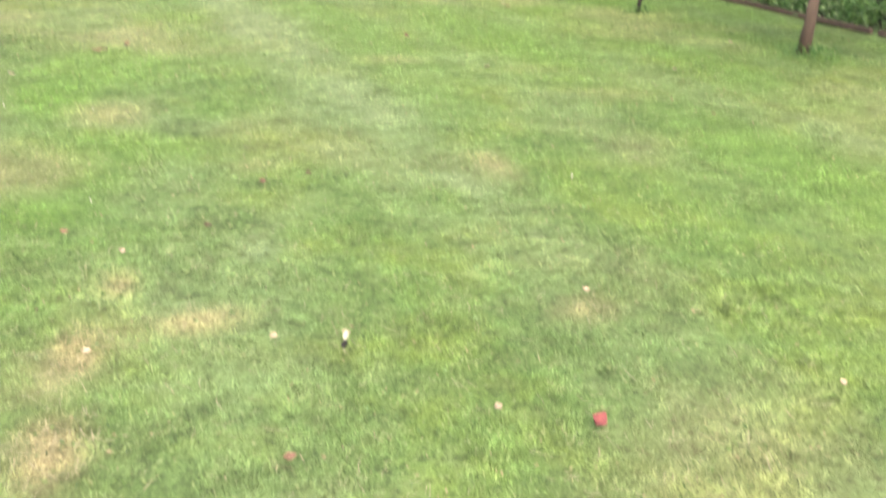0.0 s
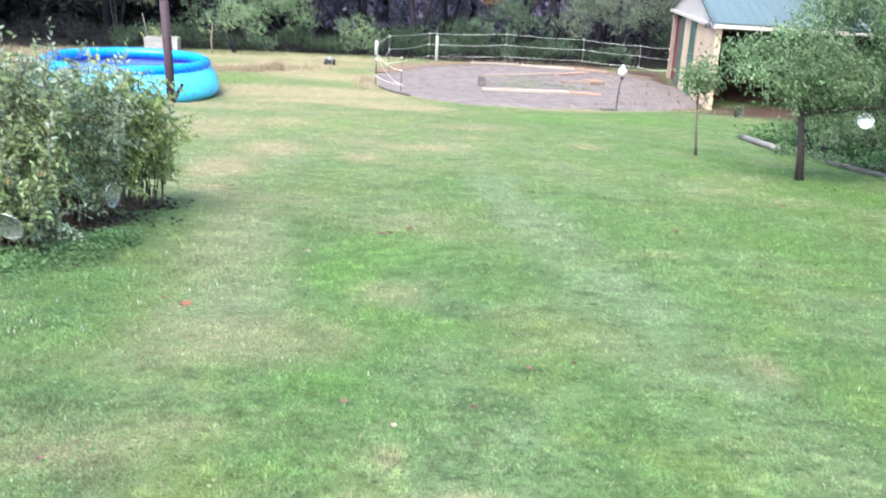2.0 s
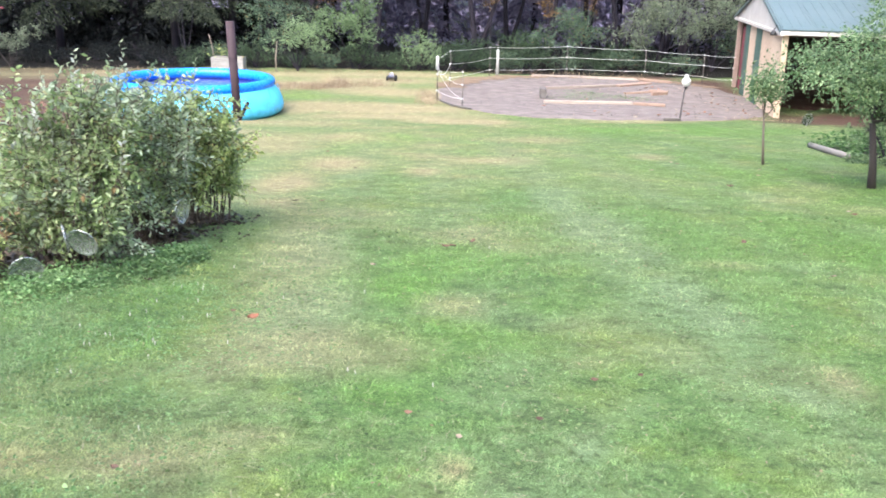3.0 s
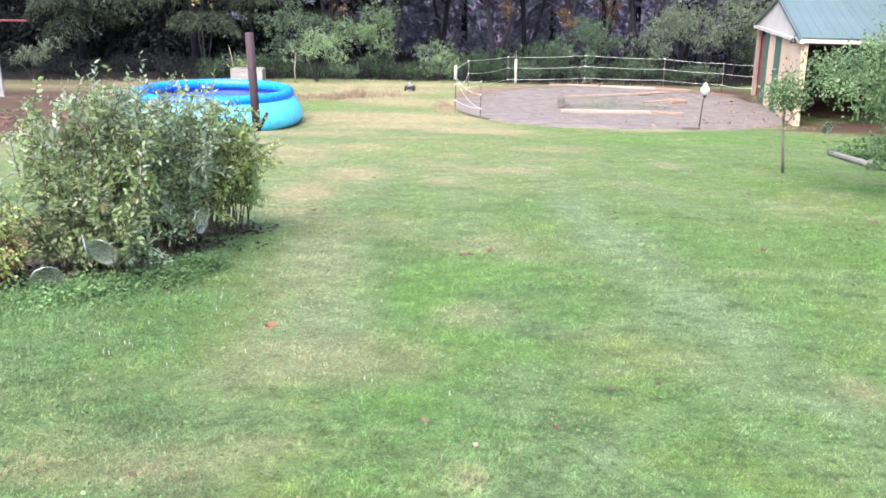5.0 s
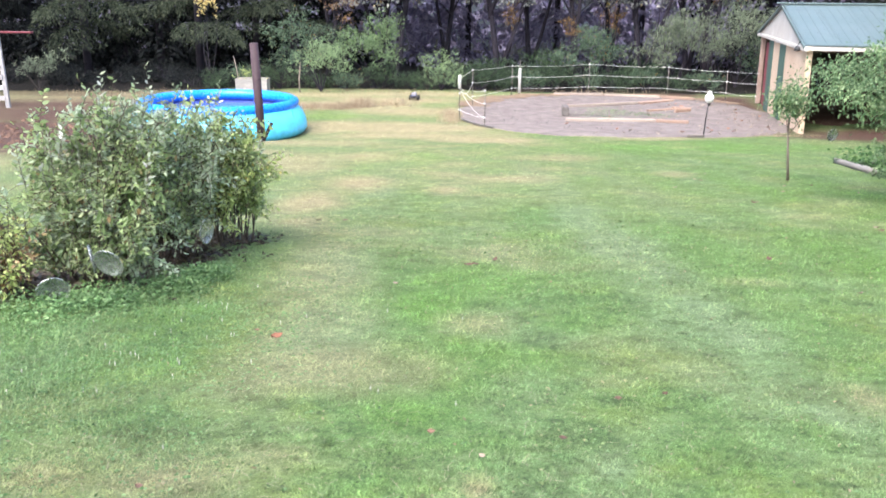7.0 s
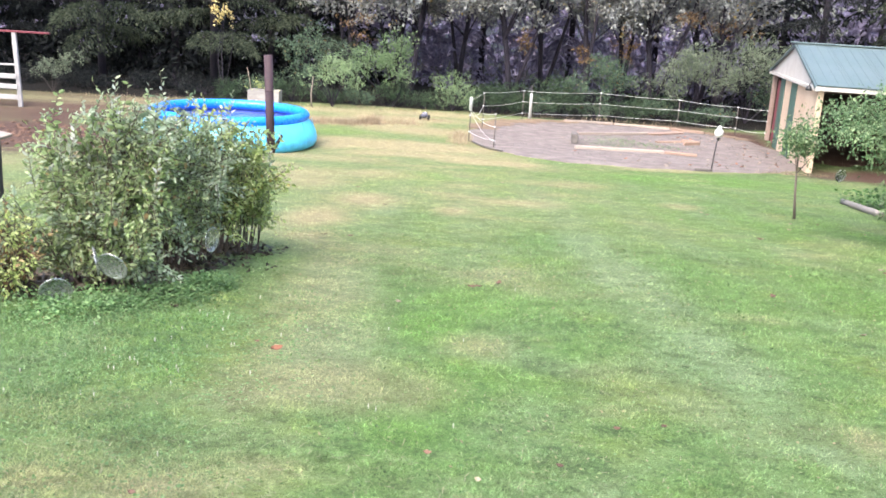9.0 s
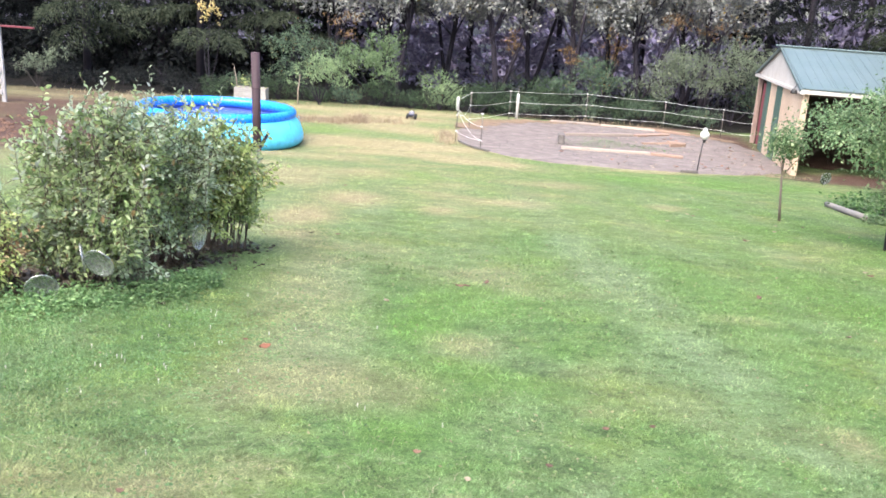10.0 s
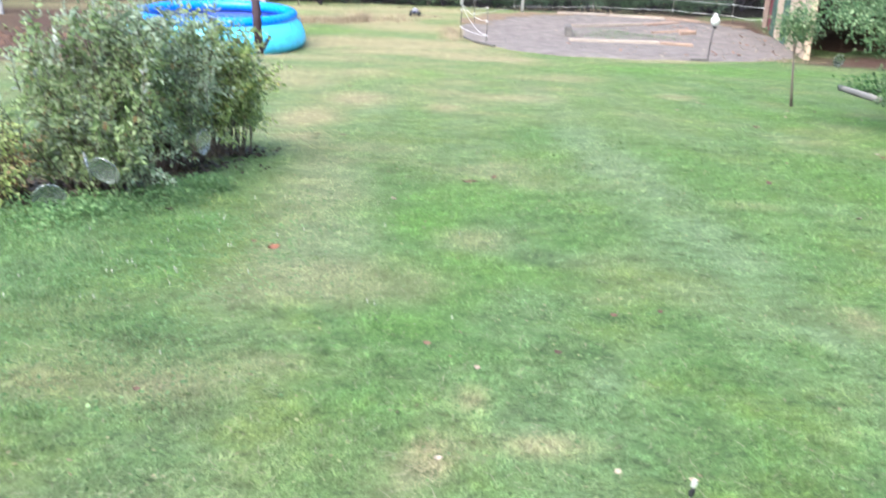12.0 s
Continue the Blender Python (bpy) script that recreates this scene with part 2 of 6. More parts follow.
RED_LEAF = surface("fallen_red_leaf", (0.2, 0.05, 0.05), (0.16, 0.04, 0.04), 60, 0.7, 0.3, 200, vary=0.2)
PALE_LEAF = surface("fallen_pale_leaf", (0.21, 0.16, 0.115), (0.28, 0.23, 0.175), 60, 0.7, 0.3, 200, vary=0.2)
LEAF_BERRY = foliage("berry_bush_leaf", (0.12, 0.18, 0.07), (0.245, 0.325, 0.135), (0.38, 0.45, 0.26), (0.24, 0.17, 0.08), 0.015, see_through=0.55, rough=0.55, spec=0.25)
LEAF_GREY = foliage("silvery_leaf", (0.155, 0.215, 0.125), (0.27, 0.345, 0.21), (0.4, 0.465, 0.345), see_through=0.55, rough=0.52, spec=0.3)
LEAF_YELLOW = foliage("yellow_green_leaf", (0.17, 0.23, 0.065), (0.32, 0.4, 0.14), (0.46, 0.52, 0.24), (0.36, 0.29, 0.09), 0.02, see_through=0.5, rough=0.5, spec=0.3)
LEAF_RUST = foliage("rusty_leaf", (0.12, 0.075, 0.04), (0.2, 0.12, 0.06), (0.28, 0.22, 0.1))
PINK_PETAL = foliage("pink_petal", (0.5, 0.2, 0.24), (0.55, 0.25, 0.28), (0.6, 0.32, 0.34))
LEAF_APPLE = foliage("apple_leaf", (0.06, 0.115, 0.055), (0.135, 0.215, 0.1), (0.25, 0.33, 0.18), see_through=0.45, rough=0.48, spec=0.4)
# darkened leaf: the shade under taller trees is put into its colour
LEAF_BED_SHADED = foliage("shaded_bed_leaf", (0.012, 0.028, 0.016), (0.03, 0.056, 0.028), (0.072, 0.11, 0.055))
LEAF_FERN = foliage("fern_leaf", (0.028, 0.07, 0.022), (0.05, 0.115, 0.035), (0.095, 0.175, 0.055))
LEAF_HEDGE = foliage("hedge_leaf", (0.04, 0.07, 0.048), (0.075, 0.12, 0.075), (0.135, 0.195, 0.122), (0.22, 0.13, 0.04), 0.02)
LEAF_SHRUB = foliage("light_shrub_leaf", (0.062, 0.105, 0.05), (0.12, 0.185, 0.088), (0.2, 0.27, 0.145))
# greyed and lightened: the haze over the treetops is put into these leaves
LEAF_WOOD_HAZE = foliage("woodland_leaf", (0.11, 0.116, 0.124), (0.23, 0.24, 0.235), (0.4, 0.41, 0.37), (0.34, 0.25, 0.08), 0.02, see_through=0.42)
LEAF_FALL = foliage("autumn_leaf", (0.09, 0.055, 0.03), (0.16, 0.095, 0.045), (0.25, 0.175, 0.085))
# stands in for light shining through a gap between the firs
LEAF_GAP_LIGHT = foliage("gap_light_leaf", (0.35, 0.26, 0.1), (0.55, 0.44, 0.18), (0.7, 0.62, 0.32), see_through=0.45)
NEEDLE = foliage("fir_needle", (0.015, 0.02, 0.014), (0.033, 0.043, 0.028), (0.062, 0.075, 0.047), see_through=0.12, rough=0.75, spec=0.1)
# darker copy of the fir needle, with deep shade put into it
SHADED_NEEDLE = foliage("shaded_fir_needle", (0.006, 0.007, 0.008), (0.0125, 0.0145, 0.0155), (0.024, 0.027, 0.025), see_through=0.05, rough=0.85, spec=0.05)
# violet-blue: haze and veiling glare painted into the leaf colour
HAZE_LEAF = foliage("haze_blue_leaf", (0.105, 0.094, 0.15), (0.13, 0.117, 0.182), (0.165, 0.15, 0.215), see_through=0.1, rough=0.8, spec=0.1)
LEAF_TIP = foliage("pale_shoot_leaf", (0.16, 0.21, 0.12), (0.26, 0.3, 0.21), (0.4, 0.42, 0.38))
LEAF_PALE = foliage("pale_shrub_leaf", (0.13, 0.2, 0.1), (0.195, 0.275, 0.14), (0.27, 0.35, 0.2))
LEAF_OLIVE = foliage("olive_leaf", (0.075, 0.096, 0.068), (0.13, 0.16, 0.11), (0.215, 0.25, 0.175), spec=0.25)


def water_material():
    m, nodes, links, out = shader("pool_water")
    out.inputs["Base Color"].default_value = (0.1, 0.15, 0.46, 1)
    out.inputs["Roughness"].default_value = 0.06
    out.inputs["Specular IOR Level"].default_value = 0.5
    tex = nodes.new("ShaderNodeTexCoord")
    rel = nodes.new("ShaderNodeBump")
    rel.inputs["Strength"].default_value, rel.inputs["Distance"].default_value = 0.25, 0.02
    links.new(grain(nodes, links, tex.outputs["Object"], 5, 3), rel.inputs["Height"])
    links.new(rel.outputs[0], out.inputs["Normal"])
    return m


WATER = water_material()


# ---- mesh helpers ----
def mesh_from(name, verts, faces, mat, smooth=False):
    me = bpy.data.meshes.new(name)
    me.from_pydata(np.asarray(verts, float), [], faces if isinstance(faces, list) else np.asarray(faces))
    me.materials.append(mat)
    if smooth:
        me.shade_smooth()
    me.update()
    return me


def solid(name, bm, mat, smooth=False):
    bmesh.ops.recalc_face_normals(bm, faces=bm.faces)
    me = bpy.data.meshes.new(name)
    bm.to_mesh(me)
    bm.free()
    me.materials.append(mat)
    if smooth:
        me.shade_smooth()
    return me


def part(name, data, material, parent, label="", smooth=False):
    """One mesh object under a thing or a part."""
    me = data if isinstance(data, bpy.types.Mesh) else solid(name, data, material, smooth)
    ob = new(name, me)
    ob.parent = parent
    return tagged(ob, label)


def thing(name, place, label, category, group="", kind="", turn=0.0):
    """An empty at a thing's base, which carries its parts."""
    ob = new(name)
    ob.empty_display_size = 0.2
    ob.matrix_basis = pose(*place, 0, 0, turn)
    return tagged(ob, label, category, group, kind)


def add_box(bm, size, m, bevel=0.0):
    got = bmesh.ops.create_cube(bm, size=1.0, matrix=m @ Matrix.Diagonal((*size, 1)))
    if bevel:
        edges = list({e for v in got["verts"] for e in v.link_edges})
        bmesh.ops.bevel(bm, geom=edges, offset=bevel, segments=1, affect="EDGES", profile=0.5)
    return bm


def box(size, m=None, bevel=0.0):
    return add_box(bmesh.new(), size, m or Matrix(), bevel)


def tube_data(points, radii, sides=7, cap=True):
    """Verts and faces of a tapered tube through points."""
    pts = [Vector(p) for p in points]
    verts, faces = [], []
    ref = Vector((0.31, 0.17, 0.93))
    for i, p in enumerate(pts):
        d = (pts[min(i + 1, len(pts) - 1)] - pts[max(i - 1, 0)]).normalized()
        u = d.cross(ref if abs(d.dot(ref)) < 0.95 else Vector((1, 0, 0))).normalized()
        w = d.cross(u)
        for k in range(sides):
            a = 2 * math.pi * k / sides
            verts.append(p + (u * math.cos(a) + w * math.sin(a)) * radii[i])
    for i in range(len(pts) - 1):
        for k in range(sides):
            n = (k + 1) % sides
            faces.append((i * sides + k, i * sides + n, (i + 1) * sides + n, (i + 1) * sides + k))
    if cap:
        faces.append(tuple(reversed(range(sides))))
        faces.append(tuple(range((len(pts) - 1) * sides, len(pts) * sides)))
    return verts, faces


def joined(pieces):
    verts, faces = [], []
    for v, f in pieces:
        n = len(verts)
        verts += [tuple(p) for p in v]
        faces += [tuple(i + n for i in q) for q in f]
    return verts, faces


def tube(name, points, radii, mat, sides=7):
    return mesh_from(name, *tube_data(points, radii, sides), mat, True)


def lathe(name, profile, mat, segments=32, closed=False):
    """Turns (radius, height) pairs about z."""
    verts, faces, n = [], [], len(profile)
    for s in range(segments):
        a = 2 * math.pi * s / segments
        verts += [(r * math.cos(a), r * math.sin(a), z) for r, z in profile]
    for s in range(segments):
        t = (s + 1) % segments
        for i in range(n if closed else n - 1):
            j = (i + 1) % n
            faces.append((s * n + i, t * n + i, t * n + j, s * n + j))
    return mesh_from(name, verts, faces, mat, True)


def leaf_mesh(name, centers, aims, lengths, widths, rng, mat, droop=0.0):
    """Folded four-cornered leaves: base, two sides, tip."""
    n = len(centers)
    aims = aims / np.maximum(np.linalg.norm(aims, axis=1, keepdims=True), 1e-6)
    aims[:, 2] -= droop
    aims /= np.maximum(np.linalg.norm(aims, axis=1, keepdims=True), 1e-6)
    side = np.cross(aims, rng.normal(size=(n, 3)))
    side /= np.maximum(np.linalg.norm(side, axis=1, keepdims=True), 1e-6)
    up = np.cross(side, aims)
    L, W = lengths[:, None], widths[:, None]
    fold = up * W * rng.uniform(-0.1, 0.5, (n, 1))
    v = np.stack([centers, centers + aims * L * 0.45 + side * W / 2 + fold, centers + aims * L, centers + aims * L * 0.45 - side * W / 2 + fold], 1).reshape(-1, 3)
    i = np.arange(n)[:, None] * 4
    f = np.concatenate([i + [0, 1, 2], i + [0, 2, 3]], 1).reshape(-1, 3)
    return mesh_from(name, v, f, mat)


def broad_leaf_mesh(name, centers, aims, lengths, widths, rng, mat, droop=0.0, flat=0.9):
    """Six-cornered leaves folded along the midrib, with a drooping tip, their faces turned mostly up."""
    n = len(centers)
    aims = np.array(aims, float)
    aims /= np.maximum(np.linalg.norm(aims, axis=1, keepdims=True), 1e-6)
    aims[:, 2] -= droop
    aims /= np.maximum(np.linalg.norm(aims, axis=1, keepdims=True), 1e-6)
    side = np.cross(aims, rng.normal(size=(n, 3)) * (1.2 - flat) + (0, 0, flat))
    side /= np.maximum(np.linalg.norm(side, axis=1, keepdims=True), 1e-6)
    up = np.cross(side, aims)
    L, W = lengths[:, None], widths[:, None]
    fold, curl = up * W * rng.uniform(0.0, 0.3, (n, 1)), up * L * rng.uniform(0.0, 0.3, (n, 1))
    v = np.stack([centers, centers + aims * L * 0.28 + side * W * 0.46 + fold, centers + aims * L * 0.64 + side * W * 0.42 + fold - curl * 0.3, centers + aims * L - curl,
                  centers + aims * L * 0.64 - side * W * 0.42 + fold - curl * 0.3, centers + aims * L * 0.28 - side * W * 0.46 + fold], 1).reshape(-1, 3)
    i = np.arange(n)[:, None] * 6
    f = np.concatenate([i + [0, 1, 2, 3], i + [0, 3, 4, 5]], 1).reshape(-1, 4)
    return mesh_from(name, v, f, mat)


def blob_points(rng, lobes, n, shell=0.55):
    """Points in a set of ellipsoids (centre, radii), denser near the skin, in uneven clumps."""
    vol = np.array([r[0] * r[1] * r[2] for _, r in lobes])
    pick = rng.choice(len(lobes), n, p=vol / vol.sum())
    d = rng.normal(size=(n, 3))
    d /= np.linalg.norm(d, axis=1, keepdims=True)
    rad = shell + (1.04 - shell) * rng.random(n) ** 0.6
    rad = rad + np.where(rng.random(n) < 0.1, rng.uniform(0, 0.24, n), 0)
    wob = 1 + 0.2 * np.sin(d[:, 0] * 5 + pick * 1.7) * np.sin(d[:, 1] * 6 + pick) + 0.14 * np.sin(d[:, 2] * 9 + d[:, 0] * 7)
    c = np.array([c for c, _ in lobes], float)[pick]
    r = np.array([r for _, r in lobes], float)[pick]
    return c + d * r * (rad * wob)[:, None], d


def crown_mesh(name, rng, lobes, sprays, per, leaf, mat, shell=0.55, reach=0.16, droop=0.15, leaves=leaf_mesh):
    """A crown of leafy sprays: each a short twig of leaves pointing outward."""
    at, out = blob_points(rng, lobes, int(sprays * 1.6), shell)
    wide = max(r[0] for _, r in lobes)
    f = 8.0 / wide
    hole = np.sin(at[:, 0] * f + 1.3 * np.sin(at[:, 2] * f)) + np.sin(at[:, 1] * f * 1.1 + 2.0) + np.sin(at[:, 2] * f * 1.4 + at[:, 0] * f * 0.5)
    keep = np.argsort(-(hole + rng.normal(size=len(hole)) * 0.28))[:sprays]
    at, out = at[keep], out[keep]
    out = out + rng.normal(size=out.shape) * 0.5 + (0, 0, 0.25)
    out /= np.linalg.norm(out, axis=1, keepdims=True)
    along = rng.random((sprays, per, 1))
    centers = at[:, None] + out[:, None] * along * reach + rng.normal(size=(sprays, per, 3)) * reach * 0.22
    aims = out[:, None] * 0.6 + rng.normal(size=(sprays, per, 3)) * 0.7
    n = sprays * per
    size = leaf * rng.uniform(0.6, 1.25, n)
    return leaves(name, centers.reshape(-1, 3), aims.reshape(-1, 3), size, size * rng.uniform(0.45, 0.65, n), rng, mat, droop)


def clusters(rng, lobes, n, size):
    """Many small leafy clumps spread over the lobes, which leaves gaps between them."""
    at, _ = blob_points(rng, lobes, n, 0.5)
    return [(tuple(p), (size * rng.uniform(0.7, 1.4), size * rng.uniform(0.7, 1.4), size * rng.uniform(0.55, 1.0))) for p in at]


def limbs_mesh(name, rng, root, height, lobes, count, radius, mat, twigs=2, sides=6):
    """Limbs that fork from the trunk's head into the crown."""
    pieces = []
    root = Vector(root)
    ends, _ = blob_points(rng, lobes, count, 0.6)
    for e in ends:
        e = Vector(e)
        start = root + Vector((0, 0, height * rng.uniform(0, 0.25)))
        mid = start.lerp(e, 0.5) + Vector(rng.normal(size=3)) * 0.07 * (e - start).length + Vector((0, 0, 0.06 * (e - start).length))
        r = radius * rng.uniform(0.55, 1)
        pieces.append(tube_data([start, start.lerp(mid, 0.5), mid, mid.lerp(e, 0.5), e], [r, r * 0.8, r * 0.6, r * 0.4, r * 0.15], sides, False))
        for _ in range(twigs):
            a = mid.lerp(e, rng.uniform(0, 0.7))
            b = a + (e - mid) * rng.uniform(0.4, 0.7) + Vector(rng.normal(size=3)) * 0.25 * (e - mid).length
            pieces.append(tube_data([a, a.lerp(b, 0.5) + Vector(rng.normal(size=3)) * 0.02, b], [r * 0.35, r * 0.22, r * 0.08], 4, False))
    return mesh_from(name, *joined(pieces), mat, True)


# ---- the ground: a lawn that falls away and levels out ----
SLOPE, LEVEL = 0.116, -2.78
POOL = (-5.83, 24.95, -2.74)


def smooth_max(a, b, k):
    m = np.maximum(a, b)
    return m + k * np.log(np.exp((a - m) / k) + np.exp((b - m) / k))


def height(x, y):
    x, y = np.asarray(x, float), np.asarray(y, float)
    z = smooth_max(-SLOPE * y, np.full_like(y, LEVEL), 0.25)
    z = -smooth_max(-z, np.full_like(z, -0.6), 0.2)
    z = z + 0.012 * np.sin(x * 1.7 + 0.6 * np.sin(y)) * np.sin(y * 1.3 + 0.4) + 0.006 * np.sin(x * 4.1 + y * 3.3)
    d = np.hypot(x - POOL[0], y - POOL[1])
    w = np.clip((3.6 - d) / 1.1, 0, 1)
    w = w * w * (3 - 2 * w)
    return z * (1 - w) + (POOL[2]) * w


def gz(x, y):
    return float(height(x, y))


def rough_noise(x, y, scale, seed):
    """Smooth pseudo-noise in -1..1 from turned waves."""
    r = np.random.RandomState(seed)
    s = np.zeros_like(x)
    for k in range(7):
        a, f, p = r.uniform(0, math.tau), scale * r.uniform(0.6, 2.2), r.uniform(0, math.tau)
        s += np.sin((x * math.cos(a) + y * math.sin(a)) * f + p + 1.3 * np.sin((y * math.cos(a) - x * math.sin(a)) * f * 0.7))
    return s / 4.5


def spots(x, y, places, wobble):
    """Soft uneven patches: x, y, half-widths, turn in degrees, strength."""
    total = np.zeros_like(x)
    for px, py, a, b, turn, k in places:
        t = radians(turn)
        u, v = (x - px) * math.cos(t) + (y - py) * math.sin(t), (y - py) * math.cos(t) - (x - px) * math.sin(t)
        d = np.sqrt((u / a) ** 2 + (v / b) ** 2) + wobble * 0.28
        total = np.maximum(total, k * np.clip((1.5 - d) / 1.1, 0, 1) ** 1.2)
    return total


# soft patches of the lawn: x, y, half-widths, turn in degrees, strength
DRY_NEAR = (
    (-0.53, 3.81, 0.40, 0.36, 0, 0.51), (-0.69, 3.6, 0.28, 0.26, 0, 0.42), (-0.12, 3.81, 0.17, 0.25, 0, 0.37), (0.2, 4.68, 0.17, 0.23, 0, 0.42), (-0.84, 4.29, 0.09, 0.17, 0, 0.42), (-1.24, 2.59, 0.20, 0.17, 0, 0.51),
    (-0.87, 2.61, 0.24, 0.16, 0, 0.46), (-0.57, 2.78, 0.20, 0.10, 0, 0.37), (0.12, 2.54, 0.06, 0.11, 0, 0.65), (-0.01, 2.12, 0.07, 0.18, -8, 1.30), (0.3, 2.24, 0.13, 0.09, 0, 0.70), (-0.08, 1.72, 0.08, 0.14, 0, 0.98),
    (1.73, 3.44, 0.09, 0.20, 0, 0.60), (1.42, 2.02, 0.09, 0.09, 0, 0.56), (0.74, 3.66, 0.14, 0.09, 0, 0.28))
DRY_MID = (
    (-1.41, 10.11, 0.36, 1.2, 0, 0.8), (-0.8, 5.6, 0.35, 1.6, 5, 0.35), (-1.27, 8.51, 0.3, 0.55, 0, 0.6), (-1.09, 12.28, 0.4, 1.0, 0, 0.55), (0.11, 11.58, 0.24, 0.45, 0, 0.6), (3.64, 14.27, 0.32, 0.5, 0, 0.6), (2.42, 17.58, 0.7, 0.8, 0, 0.5),
    (2.07, 5.77, 0.22, 0.16, 0, 0.35), (1.2, 13.39, 0.6, 0.6, 0, 0.4), (-1.32, 17.4, 0.8, 1.2, 0, 0.5), (-2.5, 16.0, 0.8, 2.4, 0, 0.6), (-2.9, 21.4, 1.6, 1.0, 0, 0.6), (-0.6, 20.6, 1.2, 0.4, 10, 0.4))
DRY_FAR = (
    (-3.2, 30.9, 2.0, 0.9, 0, 1.3), (-1.3, 25.6, 2.3, 1.1, 3, 1.2), (-3.0, 26.4, 0.9, 0.6, 0, 1.0), (-0.94, 34.3, 2.2, 0.7, 0, 0.9), (1.04, 22.7, 1.3, 0.7, -3, 1.0), (-0.7, 23.6, 2.2, 0.8, 0, 0.75), (5.2, 23.25, 1.6, 0.3, 0, 0.5),
    (-4.5, 33.9, 3.0, 0.7, 0, 0.7), (-11.5, 31.5, 4.5, 3.0, 0, 0.45), (-7.5, 20.0, 2.0, 3.0, 0, 0.5), (-9.5, 30.5, 4.0, 2.4, 0, 0.3), (-1.0, 29.6, 1.6, 0.9, 0, 0.7), (-1.6, 32.6, 2.4, 0.8, 0, 0.8))
LUSH_NEAR = (
    (0.37, 6.03, 0.34, 0.73, 0, 1.0), (-0.04, 5.08, 0.16, 0.38, 0, 0.85), (0.3, 3.99, 0.29, 0.26, 0, 0.8), (0.11, 3.64, 0.14, 0.19, 0, 0.6), (-0.09, 3.22, 0.17, 0.16, 0, 0.7), (1.38, 3.06, 0.12, 0.23, 0, 0.7),
    (-1.47, 4.73, 0.33, 0.33, 0, 0.5), (-1.28, 3.67, 0.26, 0.32, 0, 0.5), (0.65, 4.63, 0.21, 0.17, 0, 0.4), (0.19, 3.0, 0.2, 0.13, 0, 0.45), (-1.95, 4.16, 0.16, 0.3, 0, 0.5), (3.0, 6.4, 1.0, 1.4, -15, 0.5), (2.9, 2.9, 0.9, 0.9, 0, 0.5))
LUSH_FAR = (
    (-3.3, 28.2, 1.1, 0.6, 0, 1.1), (0.3, 28.4, 0.6, 1.4, 0, 0.7), (-0.48, 17.44, 0.75, 1.6, 0, 1.0), (5.24, 20.9, 2.7, 1.5, 0, 0.8), (0.86, 18.74, 0.6, 1.2, 0, 0.6), (0.86, 7.85, 0.5, 0.33, 0, 0.4), (2.05, 7.87, 0.4, 0.4, 0, 0.35),
    (3.76, 11.16, 0.84, 1.32, 0, 0.4), (3.61, 8.07, 0.46, 0.57, 0, 0.5), (5.0, 9.5, 1.4, 4.2, 0, 0.6))
PALE = (  # paler tracks and patches
    (1.41, 7.25, 0.34, 0.95, 0, 0.75), (1.34, 8.77, 0.24, 0.91, 0, 0.6), (1.54, 6.22, 0.2, 0.43, 0, 0.7), (1.54, 5.04, 0.2, 0.4, 0, 0.6), (1.52, 4.47, 0.18, 0.46, 0, 0.7), (2.04, 5.19, 0.2, 0.36, 0, 0.5), (1.54, 3.24, 0.14, 0.25, 0, 0.6),
    (1.16, 3.82, 0.14, 0.26, 0, 0.5), (0.56, 2.79, 0.08, 0.12, 0, 0.6), (-0.55, 4.7, 0.3, 0.9, 0, 0.65), (-0.75, 6.2, 0.32, 1.0, 0, 0.65), (-0.31, 7.81, 0.39, 0.5, 0, 0.4), (0.78, 3.11, 0.11, 0.2, 0, 0.5), (1.36, 13.39, 0.5, 0.93, 0, 0.5), (1.45, 5.6, 0.45, 3.2, 0, 0.3))
# bare earth; patches at the three tall berry bushes paint the shade below
SOIL_SHADE = ((10.1, 32.0, 0.9, 1.7, 0, 1.0), (-10.8, 22.2, 3.2, 4.6, 20, 1.0), (-13.5, 28.5, 5.5, 4.5, 0, 0.62), (-13.6, 33.6, 5.0, 1.8, 0, 0.45), (-2.15, 5.65, 0.45, 0.5, 0, 0.9), (-2.1, 6.6, 0.34, 0.55, 0, 0.9), (-1.85, 7.4, 0.2, 0.32, 0, 0.8), (12.5, 24.3, 3.2, 1.6, -9, 1.0), (10.4, 33.6, 0.9, 1.0, 0, 0.9), (8.6, 34.9, 2.4, 0.5, -15, 0.7), (-3.3, 5.6, 0.8, 0.8, 0, 0.7))


